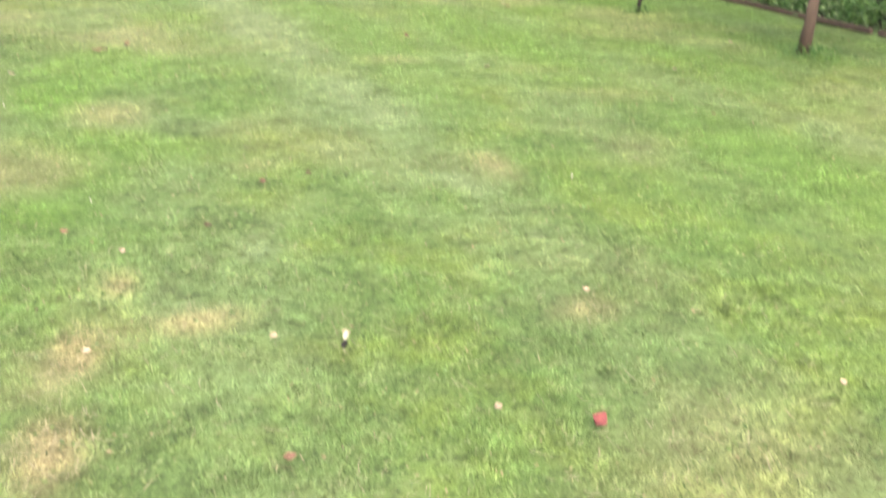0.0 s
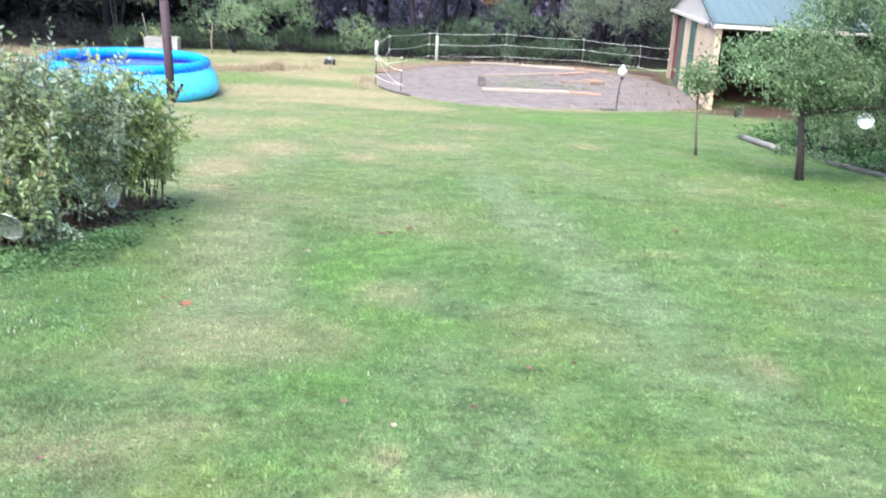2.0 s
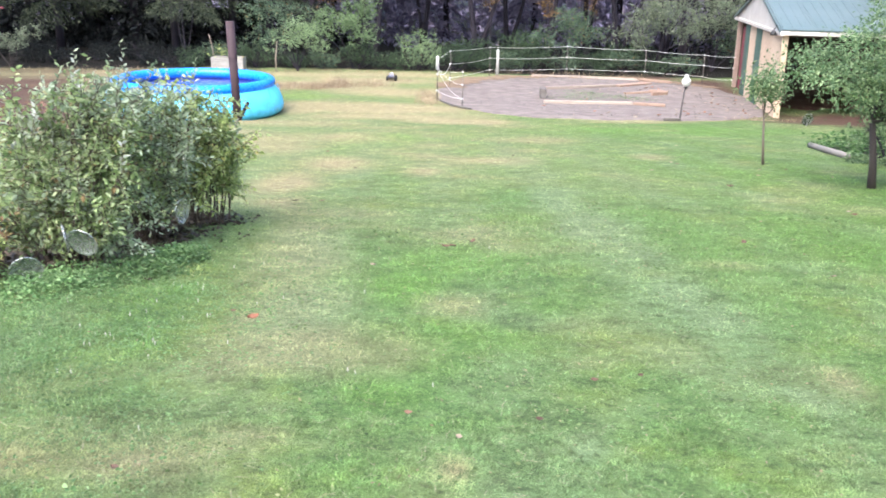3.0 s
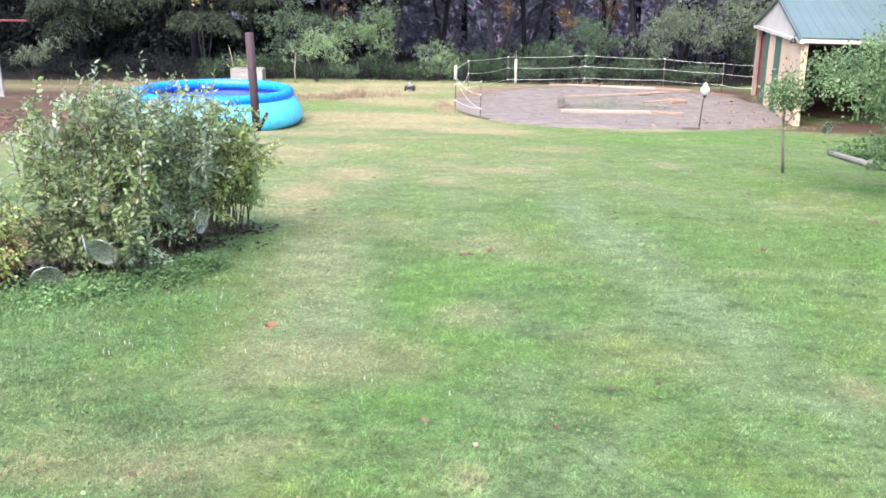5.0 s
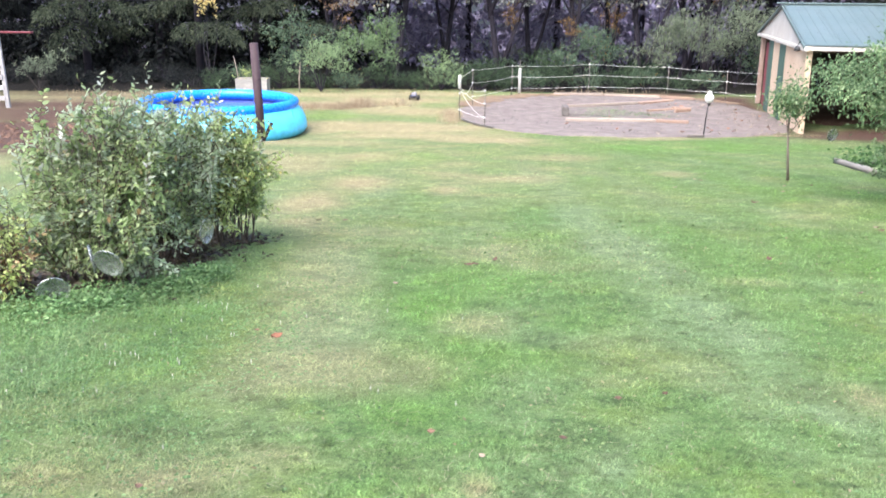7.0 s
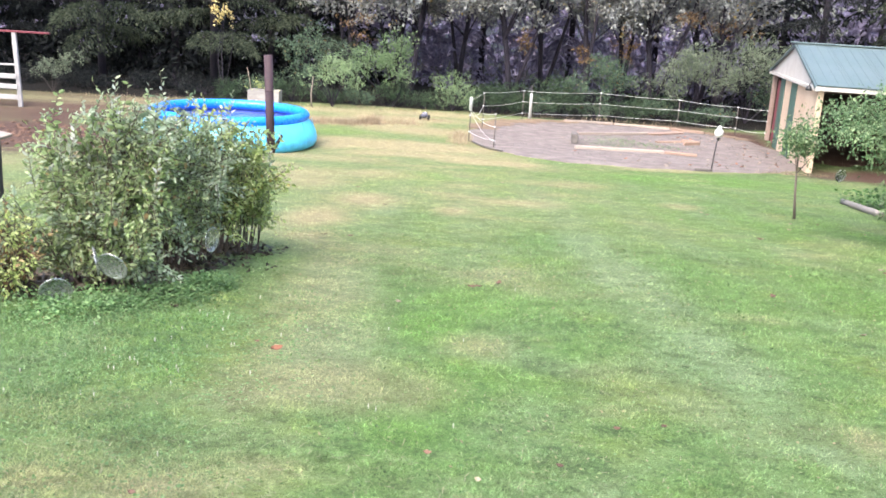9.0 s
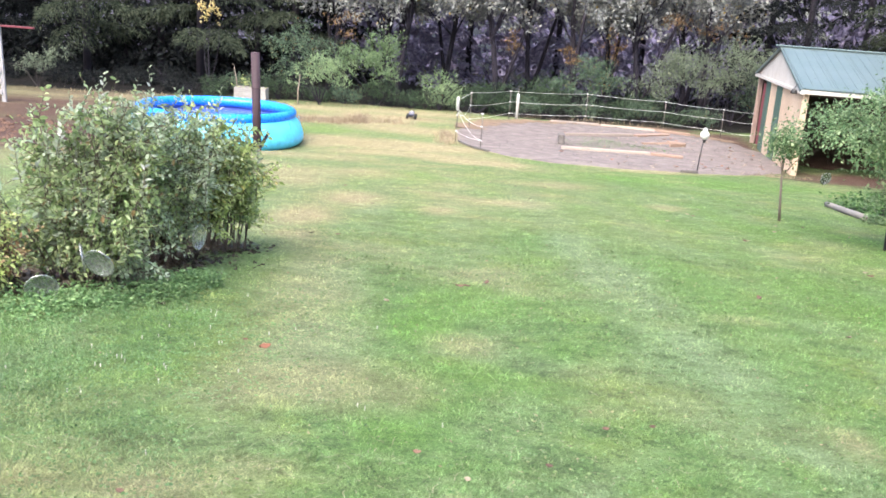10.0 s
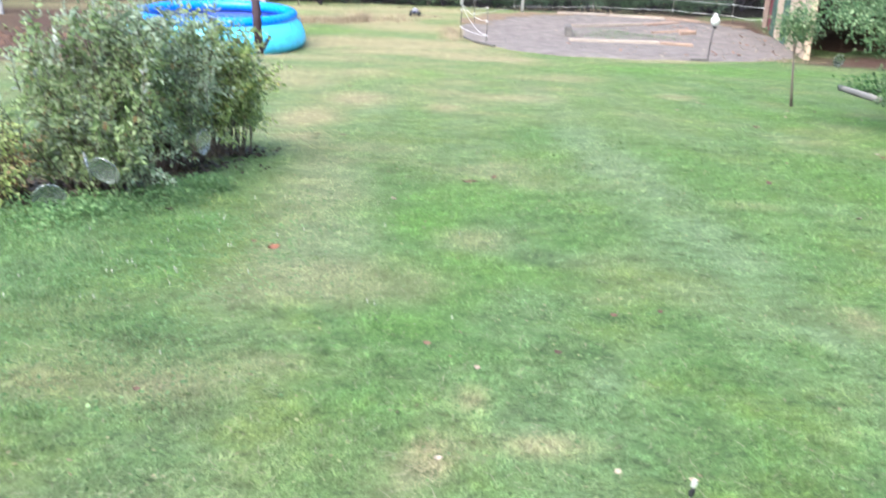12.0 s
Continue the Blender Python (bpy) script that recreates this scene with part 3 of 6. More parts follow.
def cover(x, y):
    """dry, lush, soil, wood at places of the ground."""
    w1, w2 = rough_noise(x, y, 1.6, 3), rough_noise(x, y, 5.0, 5)
    w3 = rough_noise(x, y, 0.8, 9)
    wob = w1 + 0.7 * w2
    dry = np.clip(np.maximum(0.82 * np.maximum(spots(x, y, DRY_NEAR, wob), spots(x, y, DRY_MID, wob)), spots(x, y, DRY_FAR, 0.6 * wob)) + 0.24 * np.clip(w1 + 0.6 * w2 - 0.2, 0, 1) + 0.08, 0, 0.92)
    oval = np.sqrt(((x - 5.6) / 4.95) ** 2 + ((y - 29.1) / 5.45) ** 2)
    dry = np.clip(dry + 0.24 * np.clip((y - 5) / 8, 0, 1) * np.clip(1.2 - (x - 1) / 3, 0.2, 1) * (1 + 0.8 * w1) + 0.6 * np.clip(1 - (oval - 1 + 0.04 * w2) / 0.1, 0, 1), 0, 0.92)
    lush = np.clip(np.maximum(spots(x, y, LUSH_NEAR, wob), spots(x, y, LUSH_FAR, wob)) + 0.35 * np.clip(w3 + 0.5 * w2 - 0.2, 0, 1), 0, 0.92)
    pale = np.clip(spots(x, y, PALE, 0.6 * wob) + 0.5 * np.clip(rough_noise(x, y, 2.0, 17) + 0.4 * w2 - 0.25, 0, 1), 0, 0.85)
    stripe = np.cos((x - 1.45 + 0.06 * w1) * math.tau / 1.1) * np.clip((22 - y) / 6, 0, 1)
    pale, lush = np.clip(pale + 0.16 * stripe, 0, 0.85), np.clip(lush - 0.2 * stripe, 0, 0.92)
    soil_shade = np.clip(spots(x, y, SOIL_SHADE, wob) * 1.6, 0, 1)
    # wood: floor of the woods and the bed, drawn with shade in its colour
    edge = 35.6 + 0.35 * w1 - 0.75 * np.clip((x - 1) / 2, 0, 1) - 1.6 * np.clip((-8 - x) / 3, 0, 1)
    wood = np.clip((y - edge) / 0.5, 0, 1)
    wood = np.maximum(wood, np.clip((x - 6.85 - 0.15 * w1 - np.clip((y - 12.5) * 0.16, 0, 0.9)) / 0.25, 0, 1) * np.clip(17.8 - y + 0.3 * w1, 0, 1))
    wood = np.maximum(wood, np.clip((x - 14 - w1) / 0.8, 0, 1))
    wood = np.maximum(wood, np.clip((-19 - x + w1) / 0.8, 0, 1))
    return {"dry": dry, "lush": lush, "soil_shade": soil_shade, "wood": wood, "pale": pale}


def steps(a, b, n):
    return list(np.linspace(a, b, n, endpoint=False))


def put_layers(me, layers):
    for key, values in layers.items():
        me.attributes.new(key, "FLOAT", "POINT").data.foreach_set("value", np.asarray(values, np.float32))


def build_ground():
    far = [12 * 1.35 ** k for k in range(1, 13)]
    xs = np.array([-v for v in reversed(far)] + steps(-12, -4, 40) + steps(-4, 7, 84) + steps(7, 12, 26) + [12.0] + far)
    ys = np.array([-v for v in reversed(far)] + steps(-12, 0.6, 20) + steps(0.6, 12, 96) + steps(12, 38, 84) + [38.0] + [38 + 2.5 * 1.5 ** k for k in range(1, 13)])
    gx, gy = np.meshgrid(xs, ys)
    verts = np.stack([gx, gy, height(gx, gy)], -1).reshape(-1, 3)
    w, h = len(xs), len(ys)
    i = (np.arange(h - 1)[:, None] * w + np.arange(w - 1)[None]).reshape(-1, 1)
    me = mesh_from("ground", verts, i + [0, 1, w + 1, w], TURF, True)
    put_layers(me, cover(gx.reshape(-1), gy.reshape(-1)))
    return tagged(new("ground", me), "mown lawn with dry and lush patches, sloping down to the woods", "lawn", kind="structure")


build_ground()


def build_blades():
    """Mown blades over the lawn near the viewer, thinning out and widening with distance."""
    rng = np.random.default_rng(11)
    n = 1360000
    u = rng.random(n)
    r = np.where(rng.random(n) < 0.28, np.sqrt(1.0 + u * (9 - 1.0)), (3 ** 0.3 + u * (36 ** 0.3 - 3 ** 0.3)) ** (1 / 0.3))
    a = np.radians(rng.uniform(-30, 54, n) + np.where((r < 2.6) & (rng.random(n) < 0.3), 14, 0))
    x, y = r * np.sin(a), r * np.cos(a)
    c = cover(x, y)
    keep = (c["wood"] < 0.4) & (c["soil_shade"] < 0.6) & (rng.random(n) > 0.3 * c["dry"] - 0.1) & (rng.random(n) < (36.5 - r) / 8) & (y > 0.7) & (((x - 5.6) / 4.95) ** 2 + ((y - 29.1) / 5.45) ** 2 > 1.02) & (np.hypot(x - POOL[0], y - POOL[1]) > 2.4) & ~((x < -1.9) & (y > 4.9) & (y < 8))
    x, y, r = x[keep], y[keep], r[keep]
    c = {k: v[keep] for k, v in c.items()}
    n = len(x)
    grow = np.maximum(1, (r / 3) ** 0.75)
    length = rng.uniform(0.009, 0.026, n) * (1 + 0.5 * c["lush"]) * np.minimum(grow, 1.6) * np.clip(1 + 0.75 * rough_noise(x, y, 11, 23) + 0.4 * rough_noise(x, y, 30, 29), 0.35, 1.9)
    width = rng.uniform(0.0016, 0.0036, n) * grow
    turn, lean = rng.uniform(0, math.tau, n), rng.uniform(0.85, 1.56, n)
    dx, dy = np.cos(turn), np.sin(turn)
    base = np.stack([x, y, height(x, y) - 0.003], 1)
    side = np.stack([-dy, dx, np.zeros(n)], 1) * width[:, None] / 2
    tip = np.stack([dx * np.sin(lean), dy * np.sin(lean), np.cos(lean)], 1) * length[:, None]
    v = np.stack([base - side, base + side, base + tip], 1).reshape(-1, 3)
    me = mesh_from("grass", v, np.arange(3 * n).reshape(-1, 3), BLADE)
    put_layers(me, {k: np.repeat(q, 3) for k, q in c.items()})
    tagged(new("grass", me), "short mown green grass with dry straw-coloured blades", "grass", kind="stuff")


build_blades()


def build_clover():
    """Low round clover leaves in loose drifts, and their white heads."""
    rng = np.random.default_rng(21)
    drifts = [(-1.5, 4.1, 0.5, 0.5), (-1.5, 3.3, 0.5, 0.55), (-1.15, 4.8, 0.4, 0.5), (0.3, 5.6, 0.6, 0.6), (2.7, 4.4, 0.5, 0.5), (1.6, 3.6, 0.5, 0.3), (-0.4, 3.4, 0.6, 0.4), (1.5, 2.4, 0.5, 0.5), (-1.4, 4.9, 0.5, 0.4), (0.7, 2.6, 0.5, 0.3)]
    pos = np.concatenate([rng.normal((a, b), (c, d), (1300 if k < 3 else 130, 2)) for k, (a, b, c, d) in enumerate(drifts)])
    pos = pos[(pos[:, 1] > 0.9) & ~((pos[:, 0] < -1.7) & (pos[:, 1] > 4.9))]
    n = len(pos)
    top = np.stack([pos[:, 0], pos[:, 1], height(pos[:, 0], pos[:, 1]) + (0.014 + 0.045 * np.clip(0.5 + 0.5 * rough_noise(pos[:, 0], pos[:, 1], 9, 31), 0, 1)) * rng.uniform(0.7, 1.3, n)], 1)
    spin = rng.uniform(0, math.tau, n)
    centers, aims = [], []
    for k in range(3):
        a = spin + k * math.tau / 3
        centers.append(top)
        aims.append(np.stack([np.cos(a), np.sin(a), rng.uniform(-0.1, 0.4, n)], 1))
    size = np.tile(rng.uniform(0.0045, 0.0105, n), 3)
    me = leaf_mesh("clover", np.concatenate(centers), np.concatenate(aims), size, size * 0.95, rng, CLOVER)
    tagged(new("clover", me), "low green clover growing through the lawn", "clover", kind="stuff")
    heads = []
    for x, y in pos[rng.choice(n, 50, replace=False)]:
        z = gz(x, y)
        r = rng.uniform(0.0022, 0.0045)
        heads.append(tube_data([(x, y, z + 0.012), (x, y, z + 0.022), (x, y, z + 0.034)], [r * 0.6, r, r * 0.4], 5))
    tagged(new("clover_flowers", mesh_from("clover_flowers", *joined(heads), PETAL, True)), "tiny white clover flower heads in the grass", "flowers", kind="stuff")


build_clover()


def build_rank_grass():
    """Longer uncut grass and broad weed leaves on the strip in front of the bushes."""
    rng = np.random.default_rng(61)
    n = 65000
    x, y = rng.uniform(-2.9, -0.75, n), rng.uniform(2.3, 5.7, n)
    edge = -0.95 - 0.28 * (y - 4) + 0.25 * rough_noise(x, y, 2.5, 63)
    clump = rough_noise(x, y, 8, 65)
    keep = (x < edge) & ~((x > -2.9) & (x < -1.75) & (y > 5.05 + 0.1 * clump)) & (rng.random(n) < np.clip(0.5 + 0.7 * clump, 0.08, 1))
    x, y, clump = x[keep], y[keep], clump[keep]
    n = len(x)
    c = cover(x, y)
    length = rng.uniform(0.018, 0.058, n) * np.clip(1 + 0.7 * clump, 0.4, 1.8) * np.clip(1.35 - 0.8 * np.clip((x + 2.0) / 0.9, 0, 1), 0.5, 1.2)
    width, turn, lean = rng.uniform(0.0015, 0.0034, n), rng.uniform(0, math.tau, n), rng.uniform(0.3, 1.3, n)
    d = np.stack([np.cos(turn) * np.sin(lean), np.sin(turn) * np.sin(lean), np.cos(lean)], 1)
    base = np.stack([x, y, height(x, y) - 0.004], 1)
    side = np.stack([-np.sin(turn), np.cos(turn), 0 * turn], 1) * width[:, None] / 2
    mid, tip = base + d * length[:, None] * 0.6, base + (d - (0, 0, 0.35)) * length[:, None]
    v = np.stack([base - side, base + side, mid + side * 0.8, mid - side * 0.8, tip], 1).reshape(-1, 3)
    i = np.arange(n)[:, None] * 5
    faces = np.concatenate([i + [0, 1, 2], i + [0, 2, 3], i + [3, 2, 4]], 1).reshape(-1, 3)
    me = mesh_from("long_grass", v, faces, BLADE)
    put_layers(me, {k: np.repeat(q * 0.5 if k == "dry" else np.clip(q + 0.4 * rng.random(n), 0, 0.9) if k == "pale" else q, 5) for k, q in c.items()})
    tagged(new("long_grass", me), "longer uncut grass in front of the bushes", "grass", kind="stuff")
    m = 4500
    pick = rng.choice(n, m)
    at = np.stack([x[pick], y[pick], height(x[pick], y[pick])], 1) + np.concatenate([rng.normal(0, 0.02, (m, 2)), rng.uniform(0.012, 0.055, (m, 1))], 1)
    size = rng.uniform(0.006, 0.018, m)
    aims = np.concatenate([rng.normal(size=(m, 2)), rng.uniform(-0.2, 0.5, (m, 1))], 1)
    tagged(new("broad_weeds", broad_leaf_mesh("broad_weeds", at, aims, size, size * rng.uniform(0.5, 0.85, m), rng, CLOVER, 0.1, 0.8)), "low broad-leaved weeds among the longer grass", "weeds", kind="stuff")


build_rank_grass()


def build_lawn_leaves():
    """Small weed leaves and mown bits lying all through the near lawn."""
    rng = np.random.default_rng(33)
    n = 60000
    r, a = np.sqrt(1.0 + rng.random(n) ** 1.35 * 80), np.radians(rng.uniform(-30, 62, n))
    x, y = r * np.sin(a), r * np.cos(a)
    clump = rough_noise(x, y, 7, 37) + 0.6 * rough_noise(x, y, 2.5, 41)
    keep = (y > 0.8) & (x < 6.3) & ~((x < -1.75) & (y > 4.9)) & (rng.random(n) < np.clip(0.45 + 0.6 * clump, 0.05, 1))
    x, y, r = x[keep], y[keep], r[keep]
    n = len(x)
    c = np.stack([x, y, height(x, y) + rng.uniform(0.006, 0.026, n)], 1)
    aim_at = np.concatenate([rng.normal(size=(n, 2)), rng.uniform(-0.3, 0.6, (n, 1))], 1)
    size = rng.uniform(0.007, 0.02, n) * np.maximum(1, (r / 4) ** 0.5)
    tagged(new("lawn_weeds", leaf_mesh("lawn_weeds", c, aim_at, size, size * rng.uniform(0.2, 0.6, n), rng, LAWN_LEAF)), "small weed leaves and mown bits in the lawn", "weeds", kind="stuff")


build_lawn_leaves()


def build_straw():
    """Dry mown stalks lying loose on the lawn."""
    rng = np.random.default_rng(27)
    n = 9500
    r, a = rng.uniform(1.1, 8.5, n), np.radians(rng.uniform(-30, 52, n))
    x, y = r * np.sin(a), r * np.cos(a)
    keep = (y > 0.8) & (x < 6.4) & ~((x < -1.6) & (y > 4.9)) & (rng.random(n) < 0.16 + 1.5 * cover(x, y)["dry"])
    x, y = x[keep], y[keep]
    n = len(x)
    l, t, w = rng.uniform(0.015, 0.055, n), rng.uniform(0, math.tau, n), rng.uniform(0.0004, 0.0009, n)
    lift = rng.uniform(0.014, 0.03, n)
    d = np.stack([np.cos(t), np.sin(t), rng.normal(0, 0.12, n)], 1) * l[:, None]
    side = np.stack([-np.sin(t), np.cos(t), 0 * t], 1) * w[:, None]
    bend = np.stack([-np.sin(t), np.cos(t), 0.3 + 0 * t], 1) * (l * rng.normal(0, 0.12, n))[:, None]
    p = np.stack([x, y, height(x, y) + lift], 1)
    v = np.stack([p - side, p + side, p + d / 2 + bend + side, p + d / 2 + bend - side, p + d + side, p + d - side], 1).reshape(-1, 3)
    i = np.arange(n)[:, None] * 6
    f = np.concatenate([i + [0, 1, 2, 3], i + [3, 2, 4, 5]], 1).reshape(-1, 4)
    tagged(new("straw", mesh_from("straw", v, f, STRAW)), "loose dry mown stalks lying on the lawn", "straw", kind="stuff")


build_straw()


def build_clods():
    """Clods and hollows of the dug earth beyond the bushes."""
    rng = np.random.default_rng(71)
    lumps = []
    for _ in range(700):
        x, y = rng.normal(-10.9, 1.7), rng.normal(22.4, 2.6)
        r, z = 0.02 + 0.07 * rng.random() ** 2.5, gz(x, y)
        lumps.append(tube_data([(x, y, z - 0.02), (x + r * rng.normal() * 0.4, y + r * rng.normal() * 0.3, z + r * 0.3), (x, y + r * 0.2, z + r * 0.55)], [r, r * rng.uniform(0.7, 1.0), r * 0.35], 6))
    tagged(new("earth_clods", mesh_from("earth_clods", *joined(lumps), DIRT, True)), "red-brown clods of dug earth", "earth", kind="stuff")


build_clods()


# ---- the gravel pen ----
def pen_outline(spread=0.0, n=72):
    """An oval, flattened towards the lawn."""
    pts = []
    for k in range(n):
        a = math.tau * k / n
        c, s = math.cos(a), math.sin(a)
        e = 0.82
        grow = spread + 0.07 * math.sin(k * 1.7) + 0.05 * math.sin(k * 0.53 + 1)
        x = 5.6 + (4.95 + grow) * math.copysign(abs(c) ** e, c)
        y = 29.1 + (5.45 + grow) * math.copysign(abs(s) ** e, s)
        pts.append((x, y))
    return pts


def build_pen():
    rings = [pen_outline(g) for g in (0.0, -0.12, -1.2, -2.6, -4.0)]
    verts, faces, n = [], [], 72
    for k, ring in enumerate(rings):
        verts += [(x, y, gz(x, y) + (-0.03 if k == 0 else 0.025)) for x, y in ring]
    for k in range(len(rings) - 1):
        faces += [(k * n + i, k * n + (i + 1) % n, (k + 1) * n + (i + 1) % n, (k + 1) * n + i) for i in range(n)]
    verts.append((5.6, 29.1, gz(5.6, 29.1) + 0.025))
    faces += [(4 * n + i, 4 * n + (i + 1) % n, len(verts) - 1) for i in range(n)]
    pen = tagged(new("gravel_floor", mesh_from("gravel_floor", verts, faces, GRAVEL, True)), "grey-pink gravel floor of an oval riding pen", "gravel", kind="structure")
    # a ragged strip of orange straw and dirt along the woods' side
    strip_v, strip_f = [], []
    inner, outer = pen_outline(0.0), pen_outline(1.0)
    for i in range(28 * 8 + 1):
        k, q = 5 + i // 8, (i % 8) / 8
        wave = 0.12 * math.sin(i * 0.19) + 0.1 * math.sin(i * 0.83 + 1) + 0.06 * math.sin(i * 2.3)
        reach = 0.3 + 0.35 * min(1, max(0, (k + q - 17) / 8))
        for g in (wave - reach, 0.32 + 0.6 * wave):
            x, y = ((inner[k][c] * (1 - g) + outer[k][c] * g) * (1 - q) + (inner[k + 1][c] * (1 - g) + outer[k + 1][c] * g) * q for c in (0, 1))
            strip_v.append((x, y, gz(x, y) + 0.034))
        if i:
            strip_f.append((2 * i - 2, 2 * i - 1, 2 * i + 1, 2 * i))
    tagged(new("dirt_strip", mesh_from("dirt_strip", strip_v, strip_f, SAND, True)), "strip of orange straw and dirt round the pen", "dirt", kind="structure")
    rng = np.random.default_rng(5)
    chips = []
    for _ in range(1500):
        a, q = rng.uniform(0, math.tau), math.sqrt(rng.random())
        x, y = 5.6 + 4.7 * q * math.cos(a), 29.1 + 5.2 * q * math.sin(a)
        r, z = rng.uniform(0.008, 0.022), gz(x, y) + 0.025
        chips.append(tube_data([(x, y, z - 0.01), (x + r * 0.3, y, z + r * 0.5), (x, y + r * 0.2, z + r)], [r, r * 0.9, r * 0.4], 5))
    tagged(new("gravel_stones", mesh_from("gravel_stones", *joined(chips), STONE)), "loose grey stones on the pen floor", "stones", kind="stuff")


build_pen()


def build_dry_tufts():
    """Taller straw-coloured grass left standing behind the pool and along the woods."""
    rng = np.random.default_rng(15)
    beds = ((-3.3, 30.3, 0.7, 0.5, 1300, 0.3), (-2.5, 30.7, 0.35, 0.4, 800, 0.46), (-4.5, 30.2, 0.5, 0.5, 700, 0.34), (-1.5, 31.2, 0.6, 0.5, 450, 0.26), (-1.0, 32.4, 1.2, 0.4, 300, 0.16), (-2.2, 34.9, 3.0, 0.25, 500, 0.22), (5.5, 35.5, 4.0, 0.2, 450, 0.2), (0.35, 28.0, 0.3, 1.4, 900, 0.22), (-9.5, 34.2, 4.0, 0.5, 900, 0.2), (9.0, 24.2, 0.8, 0.15, 200, 0.16))
    v = []
    for bx, by, sx, sy, n, tall in beds:
        x, y = rng.normal(bx, sx * 0.6, n), rng.normal(by, sy * 0.6, n)
        l, a, lean, w = tall * rng.uniform(0.3, 1, n), rng.uniform(0, math.tau, n), rng.uniform(0.1, 0.8, n), rng.uniform(0.003, 0.008, n)
        base = np.stack([x, y, height(x, y) - 0.01], 1)
        side = np.stack([-np.sin(a), np.cos(a), 0 * a], 1) * w[:, None]
        tip = np.stack([np.cos(a) * np.sin(lean), np.sin(a) * np.sin(lean), np.cos(lean)], 1) * l[:, None]
        v.append(np.stack([base - side, base + side, base + tip], 1).reshape(-1, 3))
    v = np.concatenate(v)
    me = mesh_from("dry_grass", v, np.arange(len(v)).reshape(-1, 3), DRY_STALK)
    tagged(new("dry_grass", me), "taller dry straw-coloured grass behind the pool", "grass", kind="stuff")


build_dry_tufts()


# ---- timbers in and round the pen ----
def timber(name, a, b, wide, high, mat, label, category="timber", group="timbers of the pen", lift=0.0):
    """A squared log lying between two places, with chipped edges."""
    a, b = Vector((a[0], a[1], 0)), Vector((b[0], b[1], 0))
    mid, way = (a + b) / 2, b - a
    za, zb = gz(a.x, a.y), gz(b.x, b.y)
    bm = box((way.length, wide, high), None, min(wide, high) * 0.18)
    rng = np.random.default_rng(int(abs(a.x * 100 + b.y * 37)) % 9999)
    for v in bm.verts:
        v.co += Vector(rng.normal(size=3)) * min(wide, high) * 0.05
    ob = new(name, solid(name, bm, mat))
    ob.matrix_basis = Matrix.Translation((mid.x, mid.y, (za + zb) / 2 + 0.02 + high / 2 + lift)) @ Euler((0, -math.atan2(zb - za, way.length), math.atan2(way.y, way.x))).to_matrix().to_4x4()
    return tagged(ob, label, category, group)


timber("landscape_timber", (3.74, 27.45), (6.32, 27.2), 0.13, 0.095, NEW_WOOD, "pale squared timber lying on the gravel")
timber("landscape_timber", (6.34, 27.2), (7.25, 27.05), 0.13, 0.09, ORANGE_WOOD, "short orange-brown timber lying on the gravel")
timber("landscape_timber", (4.2, 30.7), (6.72, 31.75), 0.13, 0.095, NEW_WOOD, "pale squared timber lying on the gravel")
timber("plank", (6.8, 31.8), (8.15, 32.9), 0.3, 0.06, ORANGE_WOOD, "wide orange-brown plank lying flat on the gravel")
timber("plank", (6.7, 29.95), (7.65, 30.4), 0.12, 0.06, ORANGE_WOOD, "thin orange-brown plank lying flat on the gravel")
timber("plank", (7.5, 29.7), (8.05, 29.95), 0.12, 0.12, ORANGE_WOOD, "short orange-brown plank end on the gravel")
timber("plank", (7.6, 30.5), (8.1, 30.1), 0.12, 0.1, ORANGE_WOOD, "short orange-brown plank end on the gravel")
timber("stump_block", (3.85, 28.35), (3.95, 29.15), 0.2, 0.3, OLD_WOOD, "grey weathered end block of the timber frame", "block")
for a, b, m in (((4.2, 34.3), (6.0, 34.35), NEW_WOOD), ((6.05, 34.3), (7.9, 33.6), NEW_WOOD), ((7.95, 33.55), (9.0, 33.0), ORANGE_WOOD)):
    timber("edging_board", a, b, 0.08, 0.09, m, "pale edging board at the pen's rim", "board", "edging of the pen")
for a, b in (((0.72, 27.5), (1.02, 26.4)), ((1.02, 26.35), (1.5, 25.4)), ((6.35, 23.75), (6.8, 23.72))):
    timber("edging_board", a, b, 0.06, 0.06, OLD_WOOD, "grey weathered edging board at the pen's rim", "board", "edging of the pen")


# ---- the rope fence ----
FENCE = (  # x, y, height of the posts, from the open gate round the back to the shed
    (1.29, 26.16, 1.02), (0.62, 27.73, 1.26), (1.12, 31.2, 1.2), (2.66, 34.3, 1.1), (5.55, 34.9, 1.12), (8.4, 34.6, 1.05), (10.2, 33.4, 1.02), (10.93, 32.42, 1.05))


